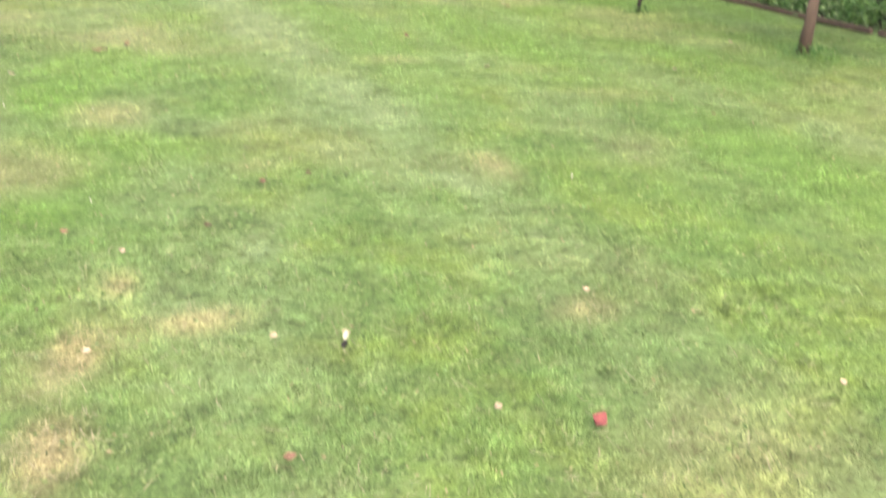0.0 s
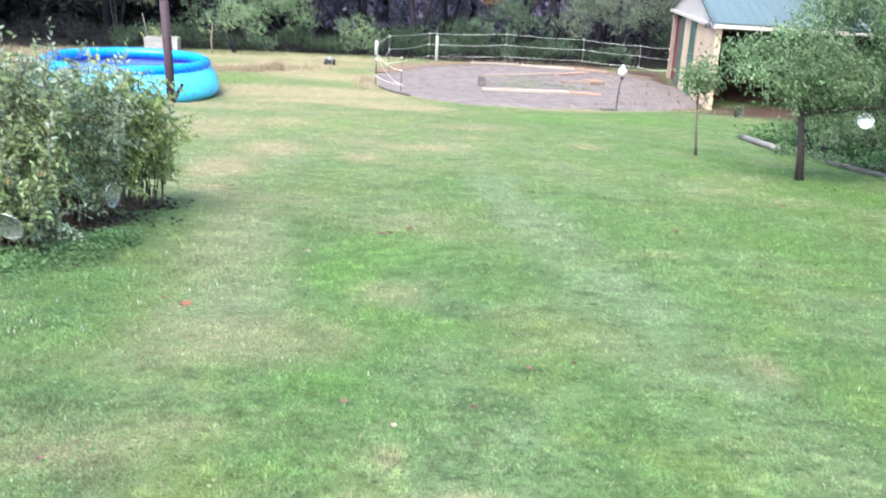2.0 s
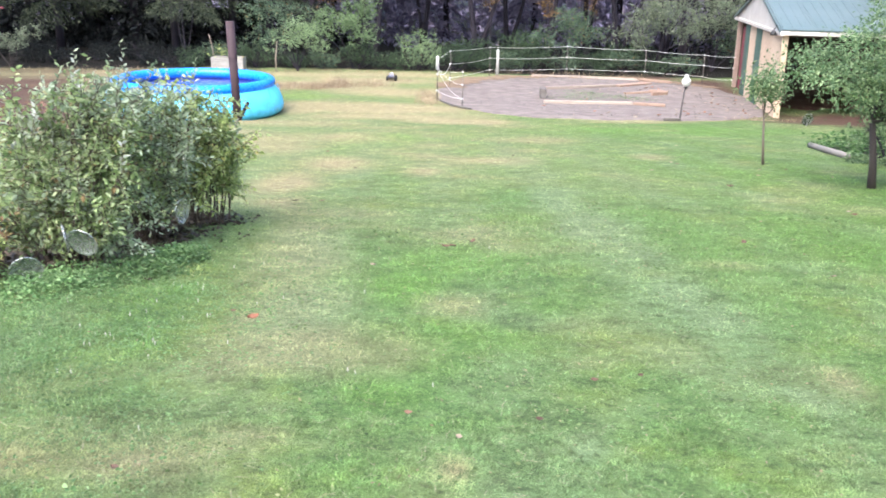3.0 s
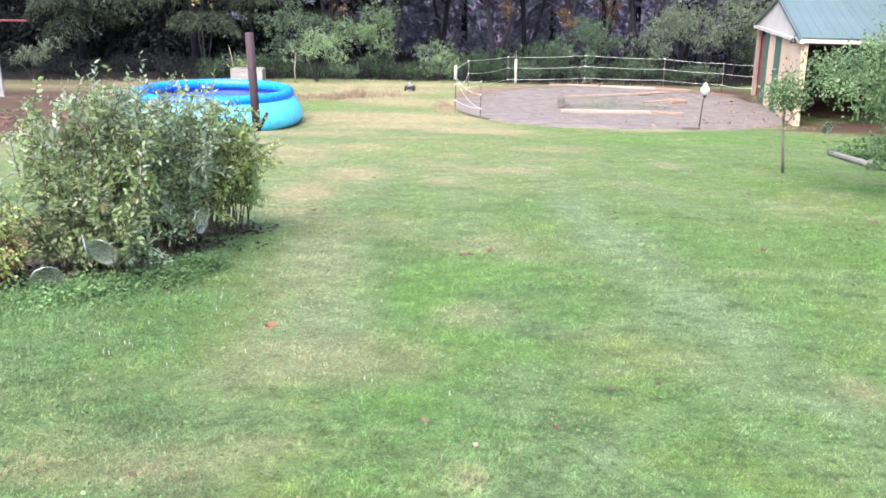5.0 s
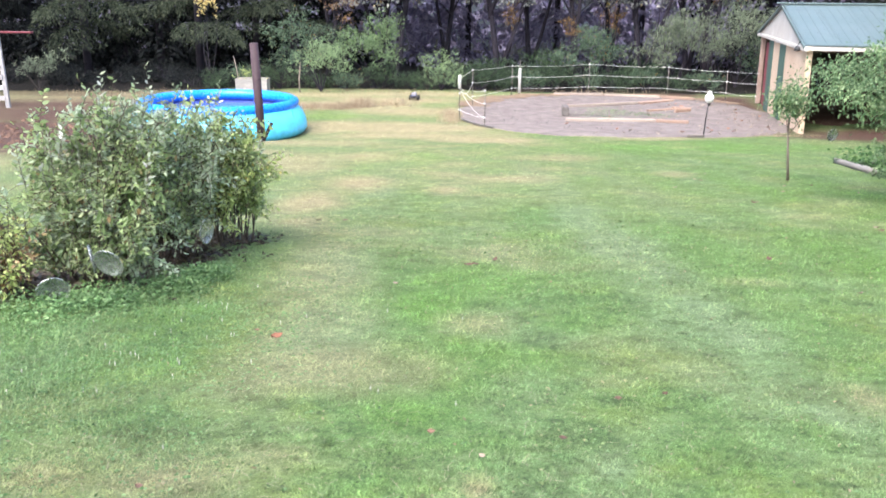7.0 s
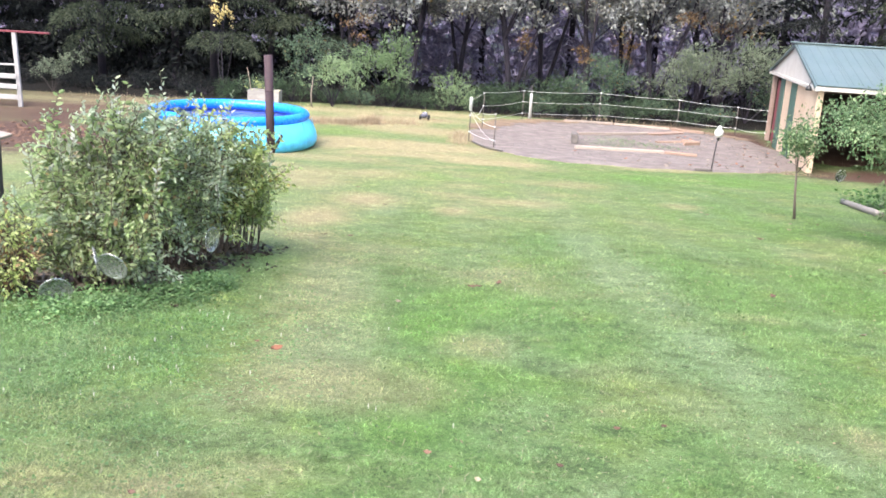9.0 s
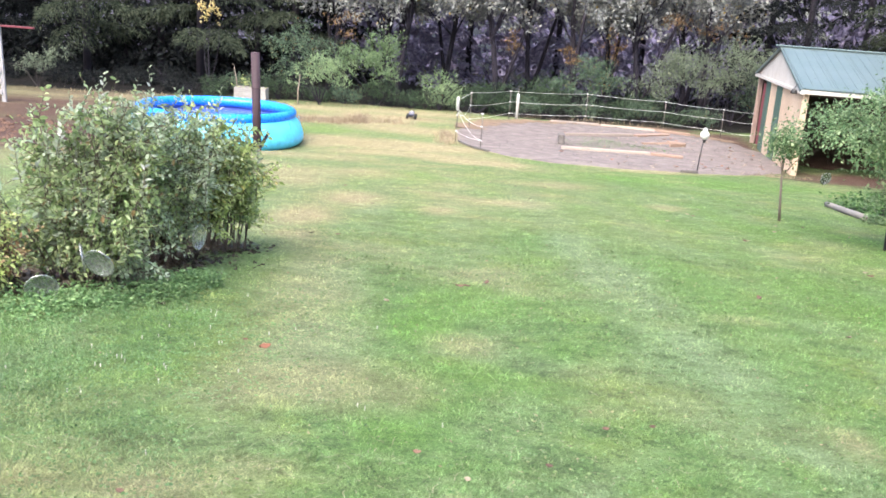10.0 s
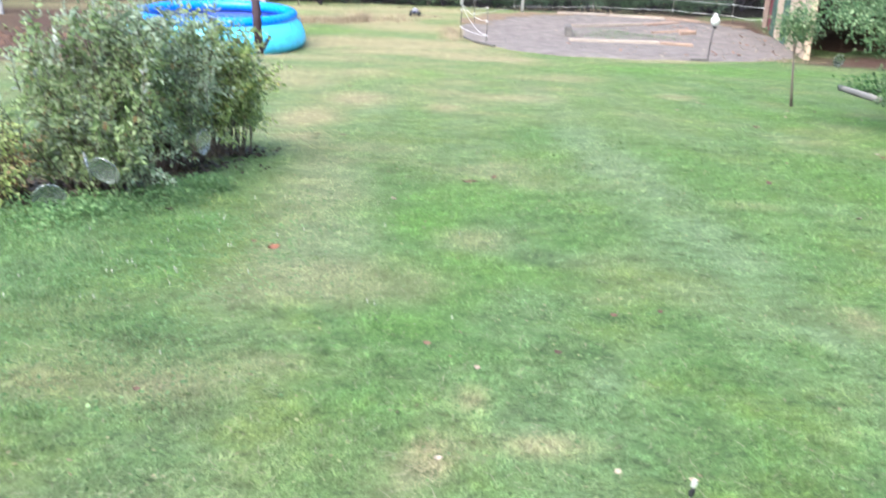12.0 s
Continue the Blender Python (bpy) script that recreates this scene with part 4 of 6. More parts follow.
def build_fence():
    fence = thing("rope_fence", (5, 30, 0), "white electric rope fence on thin rods round the pen", "fence")
    base = Vector((5, 30, 0))

    def post(x, y, tall, wide, label):
        z = gz(x, y)
        ob = part("post", tube("post", [(x - 5, y - 30, z - 0.1), (x - 5 + 0.01, y - 30, z + tall * 0.6), (x - 5, y - 30, z + tall)], [wide, wide, wide * 0.9], STEEL if wide < 0.02 else PLASTIC_WHITE, 8), None, fence, label)
        return ob, z

    tops = []
    for k, (x, y, tall) in enumerate(FENCE):
        if k < len(FENCE) - 1:
            ob, z = post(x, y, tall, 0.014, "thin grey rod")
        tops.append([Vector((x, y, z + tall * q)) - base for q in (0.97, 0.62, 0.24)])
        for p in tops[-1]:
            part("insulator", lathe("insulator", [(0.001, p.z - 0.03), (0.022, p.z - 0.025), (0.026, p.z), (0.022, p.z + 0.025), (0.001, p.z + 0.03)], PLASTIC_WHITE, 8), None, ob, "white plastic insulator").location = (p.x, p.y, 0)
    for x, y, lo, hi, wide in ((0.62, 27.7, 0.92, 1.28, 0.045), (2.97, 34.6, 0.05, 0.92, 0.05)):
        z = gz(x, y)
        part("post_sleeve", lathe("post_sleeve", [(0.001, z + lo), (wide, z + lo), (wide, z + hi), (wide * 0.7, z + hi + 0.03), (0.001, z + hi + 0.04)], PLASTIC_WHITE, 10), None, fence, "white plastic sleeve").location = (x - 5, y - 30, 0)
    z = gz(2.97, 34.6)
    part("rod", tube("rod", [(-2.03, 4.6, z), (-2.03, 4.6, z + 1.25)], [0.014, 0.012], STEEL, 6), None, fence, "thin grey rod")
    rng = np.random.default_rng(8)

    def rope(a, b, sag, r=0.005):
        pts = []
        for i in range(9):
            t = i / 8
            pts.append(a.lerp(b, t) + Vector((0, 0, -4 * sag * t * (1 - t))))
        part("rope", tube("rope", pts, [r] * 9, TAPE, 5), None, fence)

    for k in range(2, len(FENCE) - 1):
        for line in range(3):
            rope(tops[k][line], tops[k + 1][line], rng.uniform(0.01, 0.05))
    rope(tops[1][0], tops[2][0], 0.02)
    rope(tops[1][1] + Vector((0, 0, 0.1)), tops[2][1], 0.22)
    # the slack gate ropes
    rope(tops[1][2], tops[0][2], 0.05, 0.0045)
    rope(tops[1][1] + Vector((0, 0, 0.15)), tops[0][2], 0.16, 0.0045)
    rope(tops[1][1] + Vector((0, 0, 0.2)), tops[0][1], 0.12, 0.005)
    rope(tops[2][2] + Vector((0, 0, 0.2)), tops[0][0], 0.02, 0.0045)


build_fence()


# ---- the garden globe on its rod ----
def build_globe():
    x, y = 6.84, 24.0
    globe = thing("garden_light", (x, y, gz(x, y)), "white round garden light on a thin dark rod", "lamp")
    part("rod", tube("rod", [(0, 0, -0.1), (0.03, 0, 0.45), (0.07, 0, 0.87)], [0.017, 0.016, 0.015], BLACK_PLASTIC, 8), None, globe, "thin dark metal rod")
    ball = lathe("globe", [(0.001, -0.14), (0.06, -0.13), (0.115, -0.08), (0.135, 0), (0.12, 0.07), (0.07, 0.12), (0.001, 0.135)], PLASTIC_WHITE, 20)
    part("globe", ball, None, globe, "white plastic globe").matrix_basis = Matrix.Translation((0.08, 0, 0.99)) @ Matrix.Scale(0.87, 4)
    part("cap", lathe("cap", [(0.001, 0.19), (0.03, 0.185), (0.05, 0.14), (0.055, 0.11), (0.001, 0.1)], PLASTIC_WHITE, 14), None, globe, "small white cap").location = (0.08, 0, 0.99)
    part("collar", lathe("collar", [(0.018, -0.2), (0.03, -0.19), (0.045, -0.13), (0.03, -0.12), (0.001, -0.12)], BLACK_PLASTIC, 12), None, globe, "black collar").location = (0.08, 0, 0.99)


build_globe()


# ---- the swimming pool ----
def build_pool():
    pool = thing("inflatable_pool", POOL, "round light blue soft-sided pool with an inflated dark blue rim", "pool")
    wall = [(2.16, 0.0), (2.24, 0.04), (2.3, 0.13), (2.305, 0.24), (2.27, 0.4), (2.19, 0.55), (2.1, 0.68), (2.05, 0.72), (2.0, 0.72)]
    inner = [(1.97, 0.7), (2.04, 0.6), (2.12, 0.5)]
    part("wall", lathe("wall", wall, POOL_WALL, 72), None, pool, "light blue vinyl wall")
    part("liner", lathe("liner", inner, POOL_LINER, 72), None, pool, "dark blue inner liner")
    ring = [(1.965 + 0.135 * math.cos(a), 0.79 + 0.13 * math.sin(a)) for a in (math.tau * k / 14 for k in range(14))]
    part("rim", lathe("rim", ring, POOL_RING, 96, True), None, pool, "inflated dark blue rim")
    part("water", lathe("water", [(0.001, 0.6), (1.0, 0.6), (2.035, 0.6)], WATER, 72), None, pool, "still blue water")
    for k in range(12):
        a = math.tau * k / 12 + 0.2
        seam = part("seam", box((0.012, 0.05, 0.5), Matrix.Translation((0, 0, 0)), 0.004), POOL_WALL, pool)
        seam.matrix_basis = Matrix.Translation((2.225 * math.cos(a), 2.225 * math.sin(a), 0.47)) @ Euler((0, -0.3, a)).to_matrix().to_4x4()
    valve = part("valve", lathe("valve", [(0.001, 0), (0.03, 0), (0.03, 0.025), (0.001, 0.03)], PLASTIC_WHITE, 10), None, pool, "white air valve")
    valve.location = (0.3, 1.95, 0.915)


build_pool()


# ---- the brown pipe post in front of the pool ----
def build_pipe():
    x, y = -4.23, 22.35
    post = thing("pipe_post", (x, y, gz(x, y)), "tall rusty brown pipe post beside the pool", "post")
    part("pipe", tube("pipe", [(0, 0, -0.15), (-0.045, 0, 1.0), (-0.1, 0, 2.38)], [0.102, 0.102, 0.102], RUST, 16), None, post)
    part("band", lathe("band", [(0.102, -0.02), (0.108, -0.015), (0.108, 0.015), (0.102, 0.02)], RUST, 16), None, post, "thin raised joint").location = (-0.068, 0, 1.56)
    # plain leaning block standing in for a dark twig
    part("foot_brace", box((0.08, 0.06, 0.5), pose(0.14, -0.02, 0.3, 0, 28, 0), 0.01), SHADED_BARK, post, "dark leaning piece at the foot")


build_pipe()


# ---- the shed ----
def build_shed():
    near, back = Vector((9.7, 25.05, 0)), Vector((10.97, 32.5, 0))
    along = (back - near).normalized()
    turn = math.degrees(math.atan2(along.y, along.x)) - 90
    width, deep = (back - near).length, 7.5
    z0 = LEVEL + 0.02
    shed = thing("shed", (near.x, near.y, z0), "cream shed with a white gable, green trim and green metal roof", "shed", turn=turn)
    eave, peak = 2.4, 3.34
    # local axes: y along the gable wall away from the viewer, x along the roof's ridge
    t = 0.1

    def wall(name, y0, y1, zb, zt, mat, label="", x=0.0, thick=t):
        return part(name, box((thick, y1 - y0, zt - zb), Matrix.Translation((x + thick / 2, (y0 + y1) / 2, (zb + zt) / 2)), 0.006), mat, shed, label)

    wall("wall_panel", 0.16, 3.0, 0.0, eave, WALL_CREAM, "cream plywood wall")
    wall("wall_panel", 3.9, 5.05, 0.0, eave, WALL_CREAM, "cream plywood wall")
    for y in (3.0, 5.05):
        wall("trim_board", y + 0.004, y + 0.896 if y < 4 else y + 0.75, 0, eave, GREEN_TRIM, "dark green board", x=-0.02, thick=0.11)
    wall("door", 5.82, 6.75, 0.05, 2.1, PLUM, "plum-coloured door standing in shade", x=0.06, thick=0.05)
    part("corner_post", box((0.16, 0.16, eave), Matrix.Translation((0.06, 0.08, eave / 2)), 0.01), WALL_CREAM, shed, "cream corner post")
    part("corner_post", box((0.14, 0.14, eave), Matrix.Translation((0.06, width - 0.07, eave / 2)), 0.01), PINK_BOARD, shed, "weathered pinkish corner post")
    # gable
    bm = bmesh.new()
    over = 0.12
    drop = (peak - eave) * over / (width / 2)
    tri = [(-0.05, -over, eave - drop), (-0.05, width + over, eave - drop), (-0.05, width / 2, peak)]
    front = [bm.verts.new(p) for p in tri]
    rear = [bm.verts.new((p[0] + 0.045, p[1], p[2])) for p in tri]
    bm.faces.new(front)
    bm.faces.new(list(reversed(rear)))
    for i in range(3):
        bm.faces.new((front[i], rear[i], rear[(i + 1) % 3], front[(i + 1) % 3]))
    part("gable", bm, WHITE_PAINT, shed, "white gable panel")
    part("gable_sill", box((0.1, width + 0.4, 0.1), Matrix.Translation((-0.075, width / 2, eave - 0.08)), 0.01), WHITE_PAINT, shed, "off-white board under the gable")
    # roof slopes, panel by panel
    run = math.hypot(width / 2 + over, peak - eave + drop)
    pitch = math.atan2(peak - eave, width / 2)
    count = 9
    wide = (deep + 0.5) / count
    for s in (1, -1):
        for k in range(count):
            bm = box((wide - 0.006, run, 0.03))
            for q in (-0.42, -0.14, 0.14, 0.42):
                add_box(bm, (0.03, run, 0.012), Matrix.Translation((q * wide, 0, 0.018)))
            ob = part("roof_panel", bm, ROOF_GREEN, shed, "green ribbed metal sheet")
            yc = width / 2 - s * (width / 2 + over) / 2
            zc = (peak + eave - drop) / 2 + 0.05
            ob.matrix_basis = Matrix.Translation((-0.09 + wide * (k + 0.5), yc, zc)) @ Euler((s * pitch, 0, 0)).to_matrix().to_4x4()
    part("ridge_cap", box((deep + 0.5, 0.3, 0.05), Matrix.Translation((deep / 2, width / 2, peak + 0.075)), 0.02), ROOF_GREEN, shed, "green metal ridge cap")
    part("fascia", box((deep + 0.45, 0.04, 0.1), Matrix.Translation((deep / 2 + 0.12, -over - 0.01, eave - drop - 0.03)), 0.006), WHITE_PAINT, shed, "white eave board")
    for s in (1, -1):
        yc = width / 2 - s * (width / 2 + over) / 2
        ob = part("barge_board", box((0.05, run, 0.08), None, 0.006), ROOF_GREEN, shed, "green barge board")
        ob.matrix_basis = Matrix.Translation((-0.115, yc, (peak + eave - drop) / 2 + 0.0)) @ Euler((s * pitch, 0, 0)).to_matrix().to_4x4()
    # the open front and the dark inside
    part("beam", box((deep, 0.12, 0.16), Matrix.Translation((deep / 2 + 0.14, 0.08, eave - 0.09)), 0.01), DARK_WOOD, shed, "dark beam over the open front")
    for x in (3.6, 7.3):
        part("front_post", box((0.14, 0.14, eave - 0.17), Matrix.Translation((x, 0.08, (eave - 0.17) / 2)), 0.01), OLD_WOOD, shed, "weathered post of the open front")
    part("back_wall", box((deep, 0.1, eave), Matrix.Translation((deep / 2 + 0.1, width - 0.05, eave / 2))), DARK_WOOD, shed, "dark back wall")
    part("side_wall", box((0.1, width - 0.1, eave), Matrix.Translation((deep, width / 2 + 0.03, eave / 2))), DARK_WOOD, shed, "dark side wall")
    part("inner_wall", box((0.04, 3.6, eave - 0.02), Matrix.Translation((0.14, 2.0, eave / 2))), DARK_WOOD, shed, "dark inside boarding")
    part("floor", box((deep - 0.2, width - 0.3, 0.04), Matrix.Translation((deep / 2 + 0.1, width / 2 + 0.1, 0.0))), DIRT, shed, "bare earth floor")
    hook = part("wall_lamp", lathe("wall_lamp", [(0.001, 0.12), (0.05, 0.1), (0.09, 0.0), (0.08, -0.02), (0.001, 0.0)], BLACK_PLASTIC, 12), None, shed, "small black lamp")
    hook.location = (-0.22, 0.25, eave - 0.12)
    part("lamp_arm", tube("lamp_arm", [(-0.07, 0.25, eave + 0.05), (-0.16, 0.25, eave + 0.12), (-0.22, 0.25, eave - 0.02)], [0.015] * 3, BLACK_PLASTIC, 6), None, hook)
    part("lamp_arm_mount", box((0.03, 0.1, 0.14), Matrix.Translation((-0.065, 0.25, eave + 0.04))), BLACK_PLASTIC, shed, "black lamp mount")
    hook.children[0].location = (0.22, -0.25, -(eave - 0.12))


build_shed()


# ---- the play frame ----
def build_play_frame():
    x, y = -13.49, 29.7
    frame_thing = thing("play_frame", (x, y, gz(x, y)), "white wooden play frame with rails and a red top beam", "play frame")
    for px in (-0.02, -1.95):
        part("post", box((0.13, 0.1, 2.34), pose(px - 0.12, 0, 1.13, 0, -2.3, 0), 0.01), GREY_WHITE, frame_thing, "white painted leaning post")
    for z, high in ((0.29, 0.15), (0.62, 0.15), (0.94, 0.15), (1.3, 0.06)):
        part("rail", box((1.95, 0.04, high), pose(-1.08 - 0.04 * z, -0.074, z), 0.006), GREY_WHITE, frame_thing, "white painted rail")
    part("top_beam", box((3.6, 0.12, 0.06), pose(-0.88, 0, 2.315), 0.01), RED_PAINT, frame_thing, "red painted beam")


build_play_frame()


# ---- the low bird table by the berry bushes ----
def build_bird_table():
    x, y = -4.5, 9.18
    table = thing("bird_table", (x, y, gz(x, y)), "grey wooden post with a pale board on top", "bird table")
    part("post", box((0.1, 0.1, 0.78), pose(0, 0, 0.34), 0.008), BARK, table, "grey weathered post")
    part("top_board", box((0.26, 0.28, 0.03), pose(0, 0, 0.755, 0, 12, 0), 0.006), NEW_WOOD, table, "pale sloping board")
    part("bracket", box((0.16, 0.03, 0.05), pose(0.02, -0.067, 0.68), 0.004), OLD_WOOD, table, "grey bracket")


build_bird_table()


# ---- the planter behind the pool ----
def build_planter():
    x, y = -6.8, 34.6
    planter = thing("planter", (x, y, gz(x, y)), "pale weathered planter box behind the pool with a leaning stick", "planter")
    for sx, sy, w, d in ((0, -0.3, 1.15, 0.05), (0, 0.3, 1.15, 0.05)):
        part("side_board", box((w, d, 0.5), pose(sx, sy, 0.25), 0.01), GREY_BOARD, planter)
    for sx in (-0.55, 0.55):
        part("end_board", box((0.05, 0.545, 0.5), pose(sx, 0, 0.25), 0.01), GREY_BOARD, planter)
    part("earth", box((1.04, 0.54, 0.06), pose(0, 0, 0.42)), DIRT, planter, "dark earth filling")
    part("stick", tube("stick", [(-0.5, 0, 0.3), (-0.56, 0, 0.8), (-0.66, 0, 1.3)], [0.018, 0.015, 0.01], NEW_WOOD, 6), None, planter, "thin pale stick")
    rng = np.random.default_rng(77)
    tagged(part("weeds", crown_mesh("weeds", rng, [((-0.1, 0, 0.55), (0.45, 0.25, 0.18))], 60, 5, 0.07, LEAF_YELLOW, 0.2), None, planter, "yellowing weeds"), kind="stuff")


build_planter()


# ---- berry bushes ----
def leafy_twigs(rng, starts, ways, lengths, leaf, step):
    """Leaves set alternately along thin twigs; gives their feet, directions and sizes, and the twigs' tubes."""
    feet, aims, sizes, tubes = [], [], [], []
    for p, d, l in zip(starts, ways, lengths):
        d = d / np.linalg.norm(d)
        bend = rng.normal(size=3) * 0.12 + (0, 0, -0.1)
        side = np.cross(d, rng.normal(size=3))
        side /= np.linalg.norm(side)
        m = max(3, int(l / step))
        t = (np.arange(m) + rng.random(m) * 0.5) / m
        at = p + d * l * t[:, None] + bend * l * (t ** 2)[:, None]
        turn = np.where(np.arange(m) % 2, 1.0, -1.0)[:, None]
        feet.append(at)
        aims.append(d * 0.75 + side * turn * 0.9 + rng.normal(size=(m, 3)) * 0.35)
        sizes.append(leaf * rng.uniform(0.6, 1.25, m) * (1.05 - 0.35 * t))
        tubes.append(tube_data([p, p + d * l * 0.5 + bend * l * 0.25, p + (d + bend) * l], [0.003, 0.0022, 0.0012], 3, False))
    return np.concatenate(feet), np.concatenate(aims), np.concatenate(sizes), tubes


def bush(name, x, y, lobes, canes, per, leaf, mats, seed, label, tips=(), shoots=14, low=0.24):
    """Canes that rise from the foot and arch outward, each with leafy twigs, and pale upright shoots above."""
    rng = np.random.default_rng(seed)
    ob = thing(name, (x, y, gz(x, y)), label, "bush", "berry bushes")
    groups = [[], []]
    for k in range(canes):
        e = max(blob_points(rng, lobes, 3 if k % 2 else 1, 0.55)[0], key=lambda p: p[2])
        e[2] = max(e[2] * 1.04, low + 0.08)
        foot = np.array((e[0] * 0.24 + rng.normal() * 0.07, e[1] * 0.24 + rng.normal() * 0.07, -0.03))
        bow = np.array((foot[0] * 0.75 + e[0] * 0.25, foot[1] * 0.75 + e[1] * 0.25, e[2] * 0.8)) + rng.normal(size=3) * 0.05
        curve = lambda q: foot * (1 - q) ** 2 + bow * 2 * q * (1 - q) + e * q * q
        first = np.clip(low / max(e[2], 0.2), 0.15, 0.7)
        q = first + rng.random(per) * (1 - first)
        starts = [curve(v) for v in q]
        out = np.array((e[0], e[1], 0.0)) / (math.hypot(e[0], e[1]) + 0.15)
        ways = [rng.normal(size=3) * 0.8 + out * 0.8 + (0, 0, 0.3) for _ in q]
        feet, aims, sizes, tubes = leafy_twigs(rng, starts, ways, rng.uniform(0.1, 0.26, per), leaf, 0.022)
        groups[1 if rng.random() < 0.3 else 0].append((feet, aims, sizes))
        body = [tube_data([curve(v) for v in (0, 0.2, 0.4, 0.6, 0.8, 1)], [0.0065, 0.0055, 0.0042, 0.003, 0.0022, 0.0013], 6, False)]
        part("cane", mesh_from("cane", *joined(body + tubes), TWIG, True), None, ob, "brown woody cane")
    for got, mat, words in zip(groups, mats, ("", "paler leaves of some canes")):
        if got:
            feet, aims, sizes = (np.concatenate([g[i] for g in got]) for i in range(3))
            keep = feet[:, 2] > low - 0.12 + 0.1 * np.sin(feet[:, 0] * 9)
            part("leaves", broad_leaf_mesh("leaves", feet[keep], aims[keep], sizes[keep], sizes[keep] * rng.uniform(0.42, 0.6, keep.sum()), rng, mat, 0.15, 0.5), None, ob, words)
    skin, way = blob_points(rng, lobes, 400, 0.9)
    high = [p for p, w in zip(skin, way) if w[2] > 0.4][:shoots]
    starts = [np.array((tx, ty, tz - 0.25)) for tx, ty, tz, tall in tips] + [p - (0, 0, 0.1) for p in high]
    lengths = [0.25 + tall for tx, ty, tz, tall in tips] + [rng.uniform(0.16, 0.28) for _ in high]
    ways = [np.array((p[0] * 0.25 + rng.normal() * 0.12, p[1] * 0.25 + rng.normal() * 0.1, 1.0)) for p in starts]
    feet, aims, sizes, tubes = leafy_twigs(rng, starts, ways, lengths, leaf * 1.05, 0.02)
    for verts, faces in tubes:
        part("shoot", mesh_from("shoot", verts, faces, TWIG, True), None, ob, "thin upright shoot")
    part("shoot_leaves", broad_leaf_mesh("shoot_leaves", feet, aims + (0, 0, 0.35), sizes, sizes * 0.42, rng, LEAF_TIP, 0.0, 0.5), None, ob, "pale leaves of the upright shoots")
    return ob


bush("berry_bush", -2.08, 5.62, [((0, 0, 0.7), (0.44, 0.42, 0.36)), ((0.28, -0.1, 0.6), (0.3, 0.3, 0.28)), ((-0.26, -0.05, 0.62), (0.28, 0.3, 0.3)), ((0.0, 0.05, 1.0), (0.34, 0.3, 0.18)), ((0.24, 0.1, 1.0), (0.28, 0.3, 0.18)), ((-0.28, 0, 0.8), (0.2, 0.25, 0.16)), ((-0.32, -0.1, 0.42), (0.18, 0.2, 0.18)), ((0.1, -0.2, 0.36), (0.4, 0.22, 0.16)), ((-0.34, -0.28, 0.26), (0.22, 0.2, 0.2)), ((-0.5, 0, 0.48), (0.2, 0.25, 0.26)), ((-0.58, 0.1, 0.28), (0.22, 0.25, 0.2)), ((0.24, -0.42, 0.56), (0.3, 0.22, 0.26)), ((-0.1, -0.46, 0.6), (0.3, 0.2, 0.24))],
     56, 19, 0.049, (LEAF_BERRY, LEAF_GREY), 31, "leafy green berry bush on bare brown canes", tips=((0.1, -0.1, 1.14, 0.18), (-0.22, -0.1, 0.94, 0.12), (-0.16, -0.12, 1.05, 0.14), (0.25, 0.1, 1.1, 0.12)), shoots=15, low=0.12)
bush("berry_bush", -1.95, 6.55, [((-0.06, 0, 0.78), (0.42, 0.48, 0.32)), ((0.2, -0.2, 0.6), (0.28, 0.3, 0.24)), ((-0.14, -0.1, 1.0), (0.3, 0.34, 0.15)), ((0.14, 0, 0.9), (0.26, 0.3, 0.16)), ((-0.1, -0.2, 0.5), (0.3, 0.25, 0.18)), ((0.24, 0.05, 0.74), (0.22, 0.3, 0.28)), ((0.24, -0.42, 0.52), (0.26, 0.22, 0.24))],
     46, 18, 0.049, (LEAF_GREY, LEAF_BERRY), 32, "berry bush with silvery grey-green leaves", tips=((0.0, -0.13, 1.12, 0.22), (-0.2, 0, 1.1, 0.12)), shoots=8, low=0.14)
bush("berry_bush", -1.7, 7.3, [((0, 0, 0.76), (0.4, 0.42, 0.26)), ((0.18, -0.1, 0.56), (0.32, 0.3, 0.22)), ((-0.1, 0, 0.92), (0.3, 0.26, 0.14)), ((0.2, 0, 0.92), (0.28, 0.24, 0.15)), ((0.26, -0.15, 0.74), (0.2, 0.24, 0.22)), ((0.1, -0.15, 0.36), (0.3, 0.25, 0.14))],
     32, 19, 0.054, (LEAF_YELLOW, LEAF_BERRY), 33, "berry bush with bright yellow-green leaves", tips=((-0.02, -0.1, 1.1, 0.22), (0.16, 0.0, 0.94, 0.12)), shoots=4, low=0.2)
weed_bush = bush("berry_bush", -2.5, 5.08, [((-0.05, 0, 0.34), (0.16, 0.16, 0.2)), ((0.05, -0.05, 0.18), (0.2, 0.16, 0.14)), ((-0.12, 0.1, 0.2), (0.2, 0.2, 0.16))],
                 24, 12, 0.038, (LEAF_YELLOW, LEAF_RUST), 34, "small yellowing berry bush with reddish leaves", shoots=4, low=0.1)
petals = np.random.default_rng(3)
part("flower", broad_leaf_mesh("flower", np.zeros((9, 3)), np.concatenate([petals.normal(size=(9, 2)), np.full((9, 1), 0.5)], 1), np.full(9, 0.028), np.full(9, 0.022), petals, PINK_PETAL), None, weed_bush, "pink flower").location = (-0.0, -0.08, 0.47)


